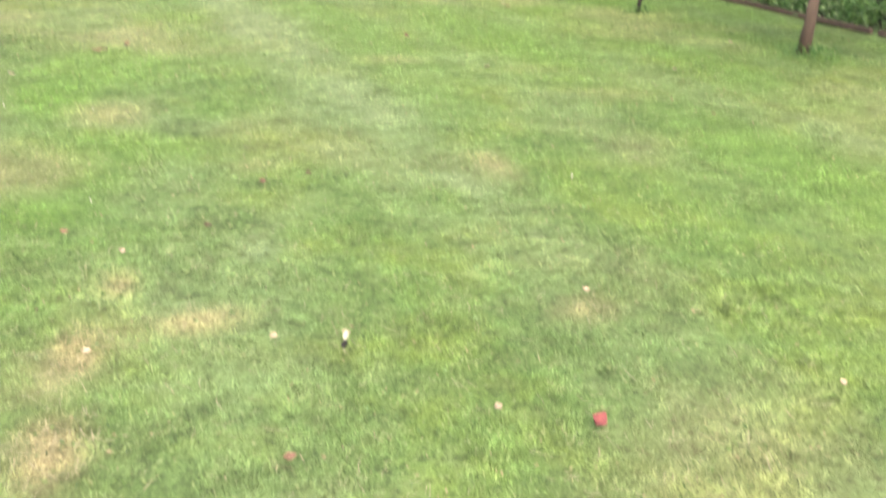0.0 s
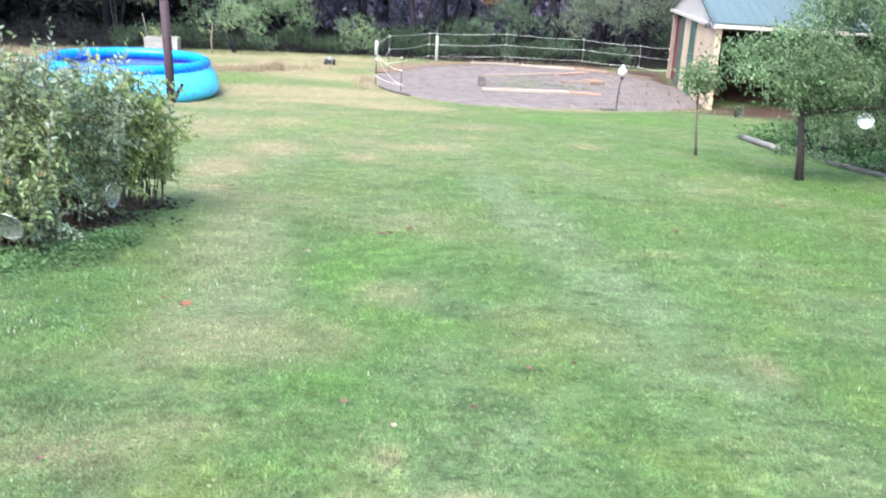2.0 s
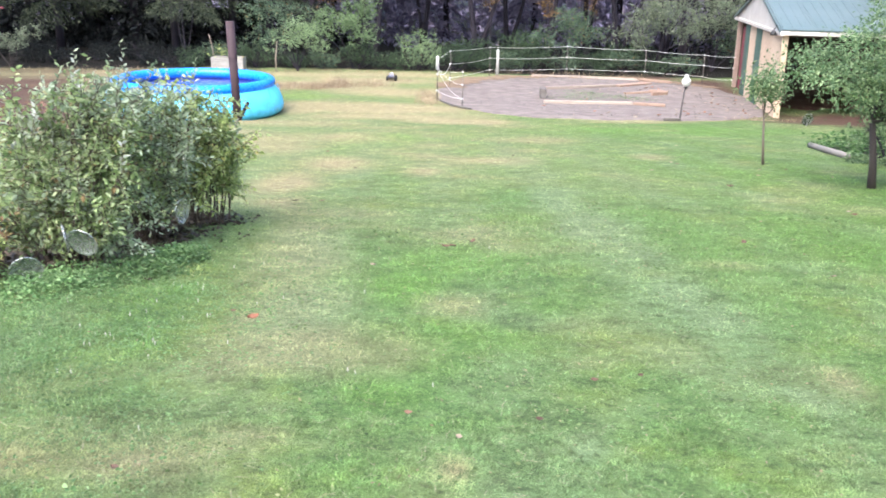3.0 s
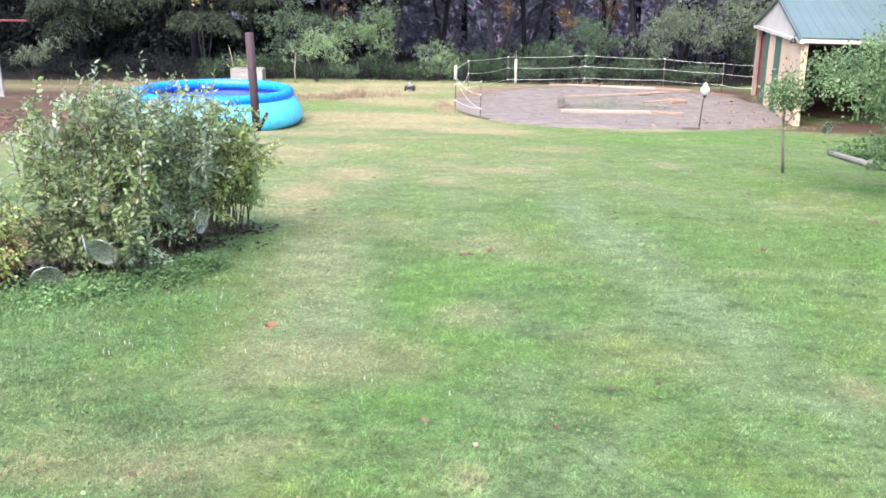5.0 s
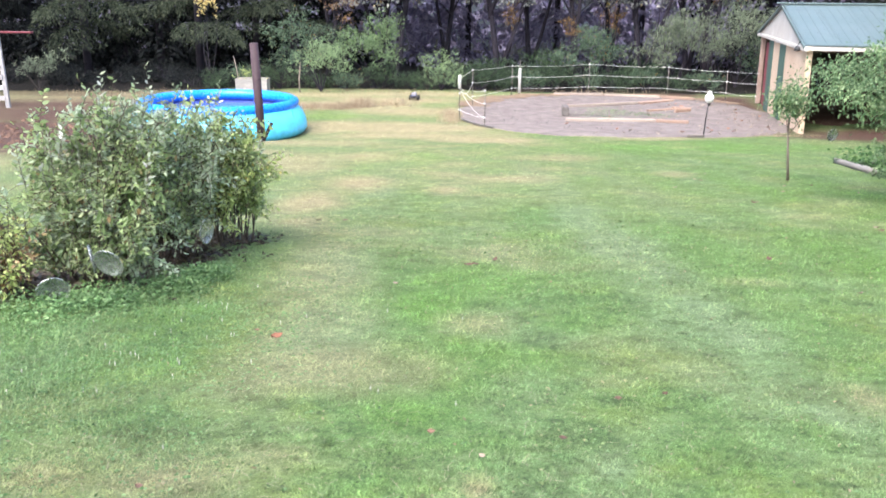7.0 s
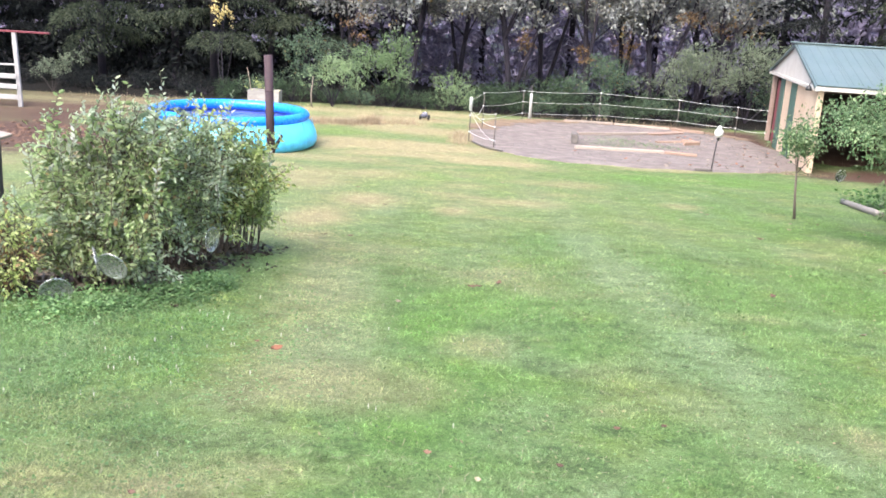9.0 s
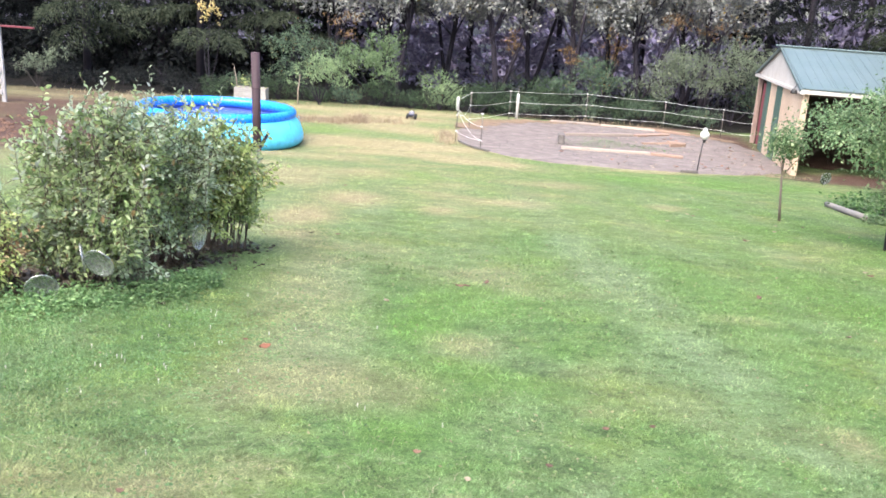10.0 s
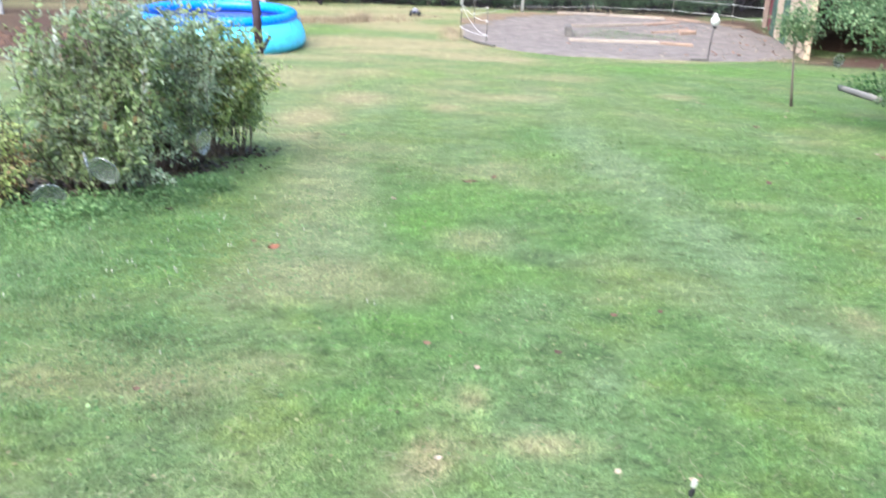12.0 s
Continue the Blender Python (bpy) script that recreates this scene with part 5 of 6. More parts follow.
def ground_cover(name, places, n, leaf, mat, seed, label, rise=0.12):
    rng = np.random.default_rng(seed)
    wide = np.array([p[2] for p in places])
    pick = rng.integers(0, len(places), n)
    xy = np.array([p[:2] for p in places])[pick] + rng.normal(size=(n, 2)) * wide[pick][:, None] * 0.5
    c = np.stack([xy[:, 0], xy[:, 1], height(xy[:, 0], xy[:, 1]) + rng.random(n) ** 1.4 * rise], 1)
    a = np.concatenate([rng.normal(size=(n, 2)), rng.uniform(-0.1, 0.6, (n, 1))], 1)
    s = leaf * rng.uniform(0.6, 1.3, n)
    tagged(new(name, broad_leaf_mesh(name, c, a, s, s * 0.75, rng, mat, 0.05, 0.75)), label, "plants", kind="stuff")


ground_cover("strawberry_leaves", ((-2.05, 4.85, 0.3), (-1.85, 5.0, 0.26), (-1.62, 5.35, 0.22), (-1.5, 5.75, 0.16)), 8000, 0.019, CLOVER, 41, "low leafy green plants at the foot of the bushes", 0.1)
ground_cover("leaf_litter", ((-2.2, 5.5, 0.5), (-1.9, 6.5, 0.45), (-1.75, 7.3, 0.35), (-2.8, 5.2, 0.4)), 1500, 0.045, SHADE_LITTER, 42, "dark leaves under the bushes that carry the shade there", 0.03)


# ---- the row of apple trees ----
def apple_tree(x, y, trunk, radius, head, lobes, sprays, limbs, seed, label, leaf=0.062, bark=BARK, mat=LEAF_APPLE):
    rng = np.random.default_rng(seed)
    ob = thing("apple_tree", (x, y, gz(x, y)), label, "tree", "apple trees in a row")
    n = len(trunk)
    radii = [radius * (1.15 if i == 0 else 1.0 - 0.25 * i / (n - 1)) for i in range(n)]
    part("trunk", tube("trunk", [(p[0], p[1], p[2] - (0.05 if i == 0 else 0)) for i, p in enumerate(trunk)], radii, bark, 10), None, ob)
    for _ in range(limbs):
        part("limb", limbs_mesh("limb", rng, trunk[-1], head, lobes[:5], 1, radius * 0.5, bark), None, ob)
    part("crown", crown_mesh("crown", rng, clusters(rng, lobes, int(12 + sprays / 42), 0.19 if radius > 0.03 else 0.1), int(sprays * 1.75), 6, leaf * 0.68, mat, 0.3, 0.15, 0.1, broad_leaf_mesh), None, ob)
    return ob


apple_tree(5.08, 13.3, [(0, 0, 0), (-0.04, 0, 0.3), (-0.075, 0, 0.66)], 0.021, 0.3, [((0.04, 0, 1.2), (0.2, 0.18, 0.19)), ((-0.29, 0, 1.22), (0.13, 0.12, 0.12)), ((-0.06, 0, 0.98), (0.16, 0.15, 0.13)), ((-0.08, 0, 0.68), (0.06, 0.06, 0.1))],
           190, 5, 51, "young apple sapling with a thin trunk on the lawn", bark=SAPLING_BARK, leaf=0.072)
apple_tree(5.26, 10.38, [(0, 0, 0), (-0.04, 0, 0.35), (-0.1, 0.02, 0.75)], 0.047, 0.4,
           [((0, 0, 1.3), (0.9, 0.9, 0.36)), ((-0.65, 0, 1.27), (0.5, 0.45, 0.21)), ((0.6, 0.1, 1.15), (0.7, 0.6, 0.36)), ((0.1, 0, 1.6), (0.6, 0.6, 0.3)), ((0.8, -0.2, 0.95), (0.36, 0.35, 0.2)), ((0.6, 0, 1.95), (0.55, 0.6, 0.5)), ((1.15, 0, 1.6), (0.6, 0.6, 0.5)), ((0.1, -0.1, 0.98), (0.35, 0.4, 0.16)), ((0.8, 0, 2.2), (0.8, 0.8, 0.4))],
           3300, 13, 52, "small spreading apple tree with a dark trunk")
# the last lobe is out of view, added to shade the lawn
apple_tree(5.19, 7.72, [(0, 0, 0), (0.01, 0, 0.25), (0.03, 0.02, 0.5), (-0.01, 0.03, 0.75), (-0.01, 0.04, 0.95)], 0.019, 0.3, [((0.15, 0, 1.3), (0.4, 0.4, 0.22)), ((0.1, 0.1, 1.6), (0.45, 0.45, 0.25)), ((0.1, 0, 2.2), (0.9, 0.9, 0.4))],
           520, 8, 53, "slender wavy young apple tree with yellowish leaves", mat=LEAF_SHRUB)
# wide last lobe above the view, added to cast shade below the tree
old_apple = apple_tree(5.27, 5.52, [(0, 0, 0), (-0.015, 0, 0.25), (-0.045, 0, 0.52)], 0.05, 0.25,
                       [((0.2, 0, 1.85), (1.1, 1.0, 0.42)), ((-0.5, 0, 1.6), (0.5, 0.5, 0.3)), ((0.8, 0.2, 1.65), (0.6, 0.6, 0.35)), ((-0.4, -0.5, 2.3), (1.6, 1.5, 0.4))], 2000, 5, 54, "old apple tree forking low into several limbs", bark=BARK_WARM, mat=LEAF_BED_SHADED)
for path, r in (([(-0.045, 0, 0.46), (-0.07, 0.01, 0.7), (-0.12, 0.02, 1.0), (-0.15, 0.02, 1.3), (-0.17, 0.02, 1.7)], 0.036), ([(-0.05, 0, 0.42), (-0.13, 0, 0.58), (-0.24, 0.02, 0.78), (-0.31, 0, 1.2), (-0.36, 0, 1.6)], 0.024), ([(-0.04, 0, 0.48), (0.08, 0.05, 0.6), (0.25, 0.1, 0.72), (0.5, 0.1, 0.95), (0.65, 0.15, 1.4)], 0.02)):
    part("limb", tube("limb", path, [r, r, r * 0.85, r * 0.7, r * 0.4], BARK, 8), None, old_apple)
ground_cover("tree_foot_weeds", ((5.22, 5.42, 0.26), (5.25, 5.4, 0.2), (5.2, 7.7, 0.16)), 520, 0.024, LEAF_FERN, 43, "low green weeds round the tree trunks", 0.08)


# ---- the planted bed behind its border ----
def border_log(a, b, r, mat, name, label, category):
    za, zb = gz(*a), gz(*b)
    n = 7
    rng = np.random.default_rng(int(a[1] * 10))
    pts = [(a[0] + (b[0] - a[0]) * i / (n - 1), a[1] + (b[1] - a[1]) * i / (n - 1), za + (zb - za) * i / (n - 1) + r * 0.8) for i in range(n)]
    ob = new(name, tube(name, pts, [r * rng.uniform(0.97, 1.03) for _ in pts], mat, 10))
    return tagged(ob, label, category, "border of the bed")


border_log((7.33, 17.0), (6.88, 14.5), 0.055, LOG_WOOD, "log", "grey weathered log lying at the lawn's edge", "log")
for a, b, m in (((6.66, 12.4), (6.6, 10.05), OLD_WOOD), ((6.72, 8.6), (6.72, 6.3), BARK_WARM), ((6.74, 6.25), (6.8, 3.6), BARK_WARM)):
    timber("border_board", a, b, 0.045, 0.05, m, "weathered board edging the planted bed", "board", "border of the bed")


def fern(x, y, size, seed, mat=LEAF_FERN, fronds=15):
    rng = np.random.default_rng(seed)
    ob = thing("fern", (x, y, gz(x, y)), "green fern with arching fronds in the bed", "fern", "ferns in the bed")
    for k in range(fronds):
        a = math.tau * k / fronds + rng.uniform(-0.2, 0.2)
        up = rng.uniform(0.5, 1.1)
        n = 16
        t = np.linspace(0.08, 1, n)
        rad = size * rng.uniform(0.75, 1.1) * t
        z = size * up * (1.5 * t - 1.15 * t ** 2)
        mid = np.stack([rad * math.cos(a), rad * math.sin(a), z], 1)
        side = np.array([-math.sin(a), math.cos(a), 0])
        out = np.array([math.cos(a), math.sin(a), 0.1])
        c = np.concatenate([mid - side * 0.05 * size, mid + side * 0.05 * size])
        d = np.concatenate([np.tile(side + 0.5 * out, (n, 1)), np.tile(-side + 0.5 * out, (n, 1))])
        s = np.tile(size * 0.3 * np.sin(np.pi * (0.12 + 0.86 * t)), 2)
        part("frond", leaf_mesh("frond", c, d, s, s * 0.32, rng, mat, 0.15), None, ob)
    return ob


def strap_plant(x, y, size, seed, mat=LEAF_FERN):
    rng = np.random.default_rng(seed)
    ob = thing("strap_leaf_plant", (x, y, gz(x, y)), "clump of long arching strap leaves in the bed", "plant", "strap-leaved plants")
    pieces_v, pieces_f = [], []
    for k in range(46):
        a, l = rng.uniform(0, math.tau), size * rng.uniform(0.7, 1.2)
        lean = rng.uniform(0.2, 0.9)
        pts = []
        for t in (0, 0.35, 0.7, 1):
            r, z = l * lean * t, l * (t - 0.55 * lean * t * t * 1.3)
            w = 0.018 * (1 - t) + 0.001
            for s in (-1, 1):
                pts.append((r * math.cos(a) - s * w * math.sin(a), r * math.sin(a) + s * w * math.cos(a), z))
        n = len(pieces_v)
        pieces_v += pts
        pieces_f += [(n + 2 * i, n + 2 * i + 1, n + 2 * i + 3, n + 2 * i + 2) for i in range(3)]
    part("leaves", mesh_from("leaves", pieces_v, pieces_f, mat), None, ob)
    return ob


for k, (x, y, s) in enumerate(((7.35, 9.5, 0.5), (7.2, 10.9, 0.42), (7.5, 11.8, 0.45), (7.6, 7.2, 0.4), (7.9, 10.3, 0.5), (7.7, 13.4, 0.45), (7.5, 5.2, 0.4))):
    fern(x, y, s, 60 + k)
for k, (x, y, s) in enumerate(((7.25, 9.35, 0.55), (7.15, 9.0, 0.45), (7.9, 7.9, 0.55), (7.4, 7.4, 0.42), (7.3, 6.2, 0.45), (8.0, 9.0, 0.5))):
    strap_plant(x, y, s, 80 + k)
ground_cover("bed_plants", ((7.05, 12.0, 0.3), (7.0, 11.3, 0.26), (7.3, 12.8, 0.34), (7.1, 9.6, 0.2), (7.0, 7.6, 0.24), (7.1, 6.9, 0.3), (7.2, 6.1, 0.3), (7.6, 10.6, 0.35), (7.9, 8.6, 0.35), (7.2, 5.0, 0.4), (7.1, 8.2, 0.3), (7.35, 8.7, 0.34), (7.6, 7.8, 0.34), (7.7, 9.6, 0.34)), 6400, 0.05, LEAF_FERN, 44, "low mixed green plants in mounds in the bed", 0.26)
ground_cover("edge_plants", tuple((6.78 + 0.06 * math.sin(k * 2.1) + 0.02 * max(0, k - 7), 9.2 + 0.55 * k, 0.17) for k in range(10)), 1500, 0.042, LEAF_SHRUB, 48, "pale leafy plants spilling over the border boards", 0.14)
ground_cover("bank_plants", tuple((7.55 + 0.45 * (k % 3), 13.2 + 0.3 * k, 0.4) for k in range(15)), 2200, 0.06, LEAF_FERN, 47, "leafy green plants behind the grey log", 0.3)
ground_cover("bed_groundcover", tuple((7.0 + 0.25 * (k % 2), 4.0 + 0.8 * k, 0.3) for k in range(12)), 1300, 0.042, LEAF_SHRUB, 45, "pale green low plants behind the border", 0.16)


def shrub(name, x, y, lobes, sprays, leaf, mat, seed, label, group, bark=SHADED_BARK, stems=6, category="shrub", sink=0.0, stem_radius=0.03):
    rng = np.random.default_rng(seed)
    ob = thing(name, (x, y, gz(x, y) - sink), label, category, group)
    part("stem", limbs_mesh("stem", rng, (0, 0, -0.05), 0.2, lobes, stems, stem_radius, bark, 2, 5), None, ob)
    part("crown", crown_mesh("crown", rng, clusters(rng, lobes, int(14 + sprays / 30), 0.26 * max(r[0] for _, r in lobes)), sprays, 6, leaf, mat, 0.35, leaf * 2.0, 0.12), None, ob)
    return ob


def heap(w, h, seed, n=4):
    """Uneven lobes of a shrub about w across and h high."""
    r = random.Random(seed)
    out = [((0, 0, h * 0.52), (w * 0.5, w * 0.45, h * 0.42))]
    for _ in range(n):
        out.append(((r.uniform(-0.45, 0.45) * w, r.uniform(-0.3, 0.3) * w, h * r.uniform(0.3, 0.78)), (w * r.uniform(0.2, 0.34), w * r.uniform(0.2, 0.32), h * r.uniform(0.18, 0.28))))
    return out


for k, (x, y, w, h) in enumerate(((9.5, 4.2, 2.0, 2.2), (9.6, 6.0, 2.1, 2.0), (9.4, 7.9, 2.0, 2.3), (9.6, 9.8, 2.1, 2.0), (9.4, 11.7, 2.0, 2.1), (9.6, 13.4, 2.0, 1.9), (9.3, 15.0, 1.6, 1.6), (10.1, 16.8, 1.8, 1.7))):
    shrub("garden_shrub", x, y, heap(w, h, k), 850, 0.075, LEAF_BED_SHADED, 100 + k, "dense green garden shrub behind the bed with shade-darkened leaves", "shrubs behind the bed")
for k, (x, y, w, h) in enumerate(((7.05, 13.5, 1.0, 0.85), (7.25, 12.5, 0.8, 0.7), (7.9, 14.4, 0.9, 0.7), (8.3, 15.9, 0.9, 0.7), (7.9, 12.4, 0.9, 0.8), (8.1, 6.6, 0.9, 0.8))):
    shrub("low_shrub", x, y, heap(w, h, 20 + k), 260, 0.06, (LEAF_SHRUB if k < 2 else (LEAF_FERN, LEAF_BED_SHADED)[k % 2]), 120 + k, "low leafy green shrub in the bed", "low shrubs in the bed")


# ---- tin plates hung to scare birds ----
def tin_plate(x, y, z, spin, tilt, up):
    ob = thing("tin_plate", (x, y, z), "shiny round tin plate hanging on a string", "tin plate", "hanging tin plates")
    dish = lathe("plate", [(0.001, 0.0), (0.085, 0.0), (0.1, 0.012), (0.112, 0.016), (0.114, 0.013), (0.1, 0.006), (0.086, -0.005), (0.001, -0.005)], TIN, 24)
    part("plate", dish, None, ob, "shiny tin dish").matrix_basis = pose(0, 0, 0.02, 90 + tilt, 0, spin) @ Matrix.Scale(0.8, 4)
    part("string", tube("string", [(0, 0, 0.11), (0, 0, 0.11 + up)], [0.0008, 0.0008], TWIG, 4), None, ob, "thin string")


for x, y, z, spin, tilt, up in ((5.4, 12.75, -0.8, 18, 12, 0.7), (5.84, 10.2, -0.46, -25, -12, 0.75), (6.04, 7.95, 0.05, -35, -5, 0.6), (5.42, 6.4, 0.35, -5, -52, 0.6),
                                (-1.62, 6.3, -0.51, 72, 0, 0.5), (-1.96, 5.1, -0.35, -66, 8, 0.4), (-1.84, 5.02, -0.35, -12, 22, 0.4), (-2.12, 4.9, -0.48, 25, 16, 0.35)):
    tin_plate(x, y, z, spin, tilt, up)


# ---- the radio-controlled truck ----
def build_truck():
    x, y = -0.84, 32.6
    truck = thing("toy_truck", (x, y, gz(x, y)), "dark blue and black radio-controlled monster truck on the dry grass", "toy truck", turn=87)
    part("chassis", box((0.36, 0.1, 0.035), pose(0, 0, 0.095), 0.008), BLACK_PLASTIC, truck, "black chassis tray")
    bm = bmesh.new()
    outline = [(-0.23, 0.125), (0.225, 0.125), (0.24, 0.165), (0.215, 0.195), (0.1, 0.205), (0.045, 0.265), (-0.07, 0.27), (-0.1, 0.21), (-0.225, 0.205), (-0.24, 0.16)]
    rows = []
    for s in (-1, 1):
        rows.append([bm.verts.new((px, s * (0.095 if pz < 0.215 else 0.07), pz)) for px, pz in outline])
    bm.faces.new(rows[0])
    bm.faces.new(list(reversed(rows[1])))
    for i in range(len(outline)):
        j = (i + 1) % len(outline)
        bm.faces.new((rows[0][i], rows[0][j], rows[1][j], rows[1][i]))
    bmesh.ops.bevel(bm, geom=list(bm.edges), offset=0.006, segments=1, affect="EDGES")
    shell = part("body_shell", bm, BODY_PAINT, truck, "glossy dark blue pickup shell")
    part("roof_mark", add_box(box((0.06, 0.022, 0.003)), (0.022, 0.06, 0.003), Matrix()), DECAL, shell, "white cross mark").location = (-0.01, 0, 0.2715)
    for s in (-1, 1):
        part("side_window", box((0.085, 0.003, 0.035), pose(-0.015, s * 0.0835, 0.24, s * -24, 0, 0)), BLACK_PLASTIC, shell, "black side window")
    part("windscreen", box((0.06, 0.12, 0.003), pose(0.076, 0, 0.2375, 0, 47.5, 0)), CHROME, shell, "pale windscreen")
    part("bed_floor", box((0.1, 0.15, 0.004), pose(-0.165, 0, 0.211)), BLACK_PLASTIC, shell, "black load bed")
    for bx in (0.255, -0.255):
        part("bumper", box((0.03, 0.16, 0.03), pose(bx, 0, 0.12), 0.006), BLACK_PLASTIC, truck, "black bumper")
        part("axle", tube("axle", [(bx * 0.62, -0.13, 0.08), (bx * 0.62, 0.13, 0.08)], [0.012, 0.012], STEEL, 8), None, truck, "steel axle")
    for wx in (0.158, -0.158):
        for s in (-1, 1):
            wheel = part("wheel", lathe("rim", [(0.001, -0.03), (0.04, -0.03), (0.046, -0.034), (0.046, 0.034), (0.04, 0.03), (0.015, 0.022), (0.001, 0.025)], CHROME, 18), None, truck, "silver wheel rim")
            wheel.matrix_basis = pose(wx, s * 0.14, 0.08, -90 * s, 0, 0)
            bm = bmesh.new()
            tyre = lathe("tyre", [(0.045, -0.032), (0.06, -0.038), (0.075, -0.034), (0.08, -0.02), (0.08, 0.02), (0.075, 0.034), (0.06, 0.038), (0.045, 0.032)], RUBBER, 20)
            bm.from_mesh(tyre)
            for k in range(20):
                a = math.tau * k / 20
                add_box(bm, (0.008, 0.012, 0.056), pose(0.08 * math.cos(a), 0.08 * math.sin(a), 0, 0, 0, math.degrees(a)))
            part("tyre", bm, RUBBER, wheel, "chunky black rubber tyre")
            part("shock", tube("shock", [(wx * 0.95, s * 0.075, 0.09), (wx * 0.8, s * 0.07, 0.16)], [0.011, 0.009], CHROME, 8), None, truck, "silver spring shock")


build_truck()


# ---- the woods ----
def light_shrub(x, y, w, h, mat, seed, label, sprays=520, leaf=0.075, group="shrubs along the woods", bark=SHADED_BARK):
    return shrub("hedge_shrub", x, y, heap(w, h, seed, 7), int(sprays * 2.1), leaf * 0.6, mat, seed, label, group, bark, 7)


shrub("pale_shrub", -4.35, 35.0, [((0, 0, 1.3), (1.05, 0.8, 0.36)), ((-0.55, -0.1, 1.0), (0.55, 0.5, 0.26)), ((0.55, -0.1, 0.92), (0.55, 0.5, 0.26)), ((0.1, 0, 1.66), (0.6, 0.5, 0.2)), ((0.2, -0.3, 0.7), (0.4, 0.3, 0.18))], 640, 0.055, LEAF_PALE, 201, "pale green umbrella-shaped shrub at the woods' edge", "shrubs along the woods", SHADED_BARK, 7)
part("pale_stem", tube("pale_stem", [(-0.74, -0.35, -0.05), (-0.76, -0.35, 0.5), (-0.7, -0.3, 1.1)], [0.028, 0.024, 0.015], NEW_WOOD, 7), None, bpy.data.objects["pale_shrub"], "thin pale stem")
shrub("hedge_shrub", -2.4, 36.6, [((0, 0, 1.9), (1.1, 0.9, 0.4)), ((-0.9, 0, 1.5), (0.7, 0.6, 0.3)), ((0.9, -0.2, 1.3), (0.7, 0.6, 0.3)), ((0.3, 0.1, 2.4), (0.7, 0.6, 0.3)), ((-0.2, -0.4, 1.1), (0.5, 0.4, 0.2))],
      900, 0.075, LEAF_SHRUB, 202, "broad mid-green shrub with open dark stems at the woods' edge", "shrubs along the woods", SHADED_BARK, 8)
light_shrub(-5.4, 37.2, 2.4, 3.0, LEAF_HEDGE, 203, "tall green shrub at the woods' edge", 380, 0.12)
light_shrub(0.1, 35.8, 1.6, 1.6, LEAF_PALE, 204, "bright pale green shrub at the woods' edge", 330)
for k, (x, y, w, h, m) in enumerate(((2.4, 37.2, 2.0, 1.0, LEAF_BED_SHADED), (4.2, 37.4, 2.2, 1.3, LEAF_BED_SHADED), (8.2, 37.4, 2.0, 1.0, LEAF_BED_SHADED))):
    light_shrub(x, y, w, h, m, 210 + k, "green hedge shrub behind the pen with shade-darkened leaves", 420, 0.11)


def arching_shrub(x, y, lobes, sprays, leaf, mat, seed, label):
    """Open at the foot, with the leaves carried on arching stems."""
    return shrub("arching_shrub", x, y, lobes, sprays, leaf, mat, seed, label, "shrubs along the woods", SHADED_BARK, 9)


for k in range(8):
    light_shrub(2.2 + 1.15 * k, 36.1 + 0.25 * (k % 2), 1.3, 0.55 + 0.15 * (k % 3), (LEAF_BED_SHADED, LEAF_HEDGE)[k % 2], 245 + k, "low undergrowth along the woods' edge", 150, 0.1, "undergrowth along the woods")
arching_shrub(5.9, 37.0, [((0, 0, 1.45), (0.9, 0.8, 0.4)), ((-0.9, 0, 1.15), (0.6, 0.6, 0.28)), ((0.8, -0.1, 1.35), (0.6, 0.6, 0.3)), ((0.1, 0, 1.95), (0.7, 0.6, 0.3)), ((-0.3, -0.5, 0.8), (0.5, 0.4, 0.25))],
              950, 0.07, LEAF_HEDGE, 211, "mid-green arching shrub behind the pen")
arching_shrub(9.3, 37.2, [((0, 0, 1.9), (1.2, 1.0, 0.45)), ((-1.2, -0.2, 1.5), (0.8, 0.7, 0.3)), ((0.6, 0, 2.5), (0.9, 0.8, 0.35)), ((-0.4, -0.5, 1.3), (0.7, 0.5, 0.22)), ((1.1, -0.4, 1.5), (0.7, 0.6, 0.3))],
              1300, 0.07, LEAF_OLIVE, 216, "tall grey-green arching shrub beside the shed")
arching_shrub(11.8, 37.6, [((0, 0, 2.3), (1.3, 1.0, 0.5)), ((-0.9, -0.3, 1.7), (0.8, 0.7, 0.35)), ((0.4, 0, 3.0), (1.0, 0.8, 0.35)), ((0.9, -0.3, 1.6), (0.8, 0.6, 0.35))],
              1200, 0.07, LEAF_OLIVE, 217, "tall grey-green arching shrub beside the shed")
light_shrub(13.8, 38.0, 3.0, 2.8, LEAF_HEDGE, 218, "dark shrub behind the shed", 500, 0.12)
shrub("small_tree", -14.6, 34.6, [((0, 0, 0.8), (0.7, 0.5, 0.2)), ((-0.62, 0, 0.98), (0.26, 0.25, 0.2)), ((0.28, 0, 1.0), (0.34, 0.3, 0.18)), ((0.72, 0, 1.15), (0.24, 0.2, 0.16)), ((0.3, 0, 1.36), (0.09, 0.09, 0.24)), ((-0.66, 0, 1.28), (0.09, 0.09, 0.2))], 240, 0.065, LEAF_OLIVE, 219, "small grey-green tree on a thin stem before the dark firs", "shrubs along the woods", BARK, 4, "tree")
for k in range(9):
    light_shrub(-8.5 + 1.25 * k, 35.9 + 0.3 * (k % 2), 1.3, 0.6 + 0.2 * (k % 3), (LEAF_BED_SHADED, LEAF_HEDGE, LEAF_BED_SHADED)[k % 3], 230 + k, "low undergrowth along the woods' edge", 220, 0.09, "undergrowth along the woods")

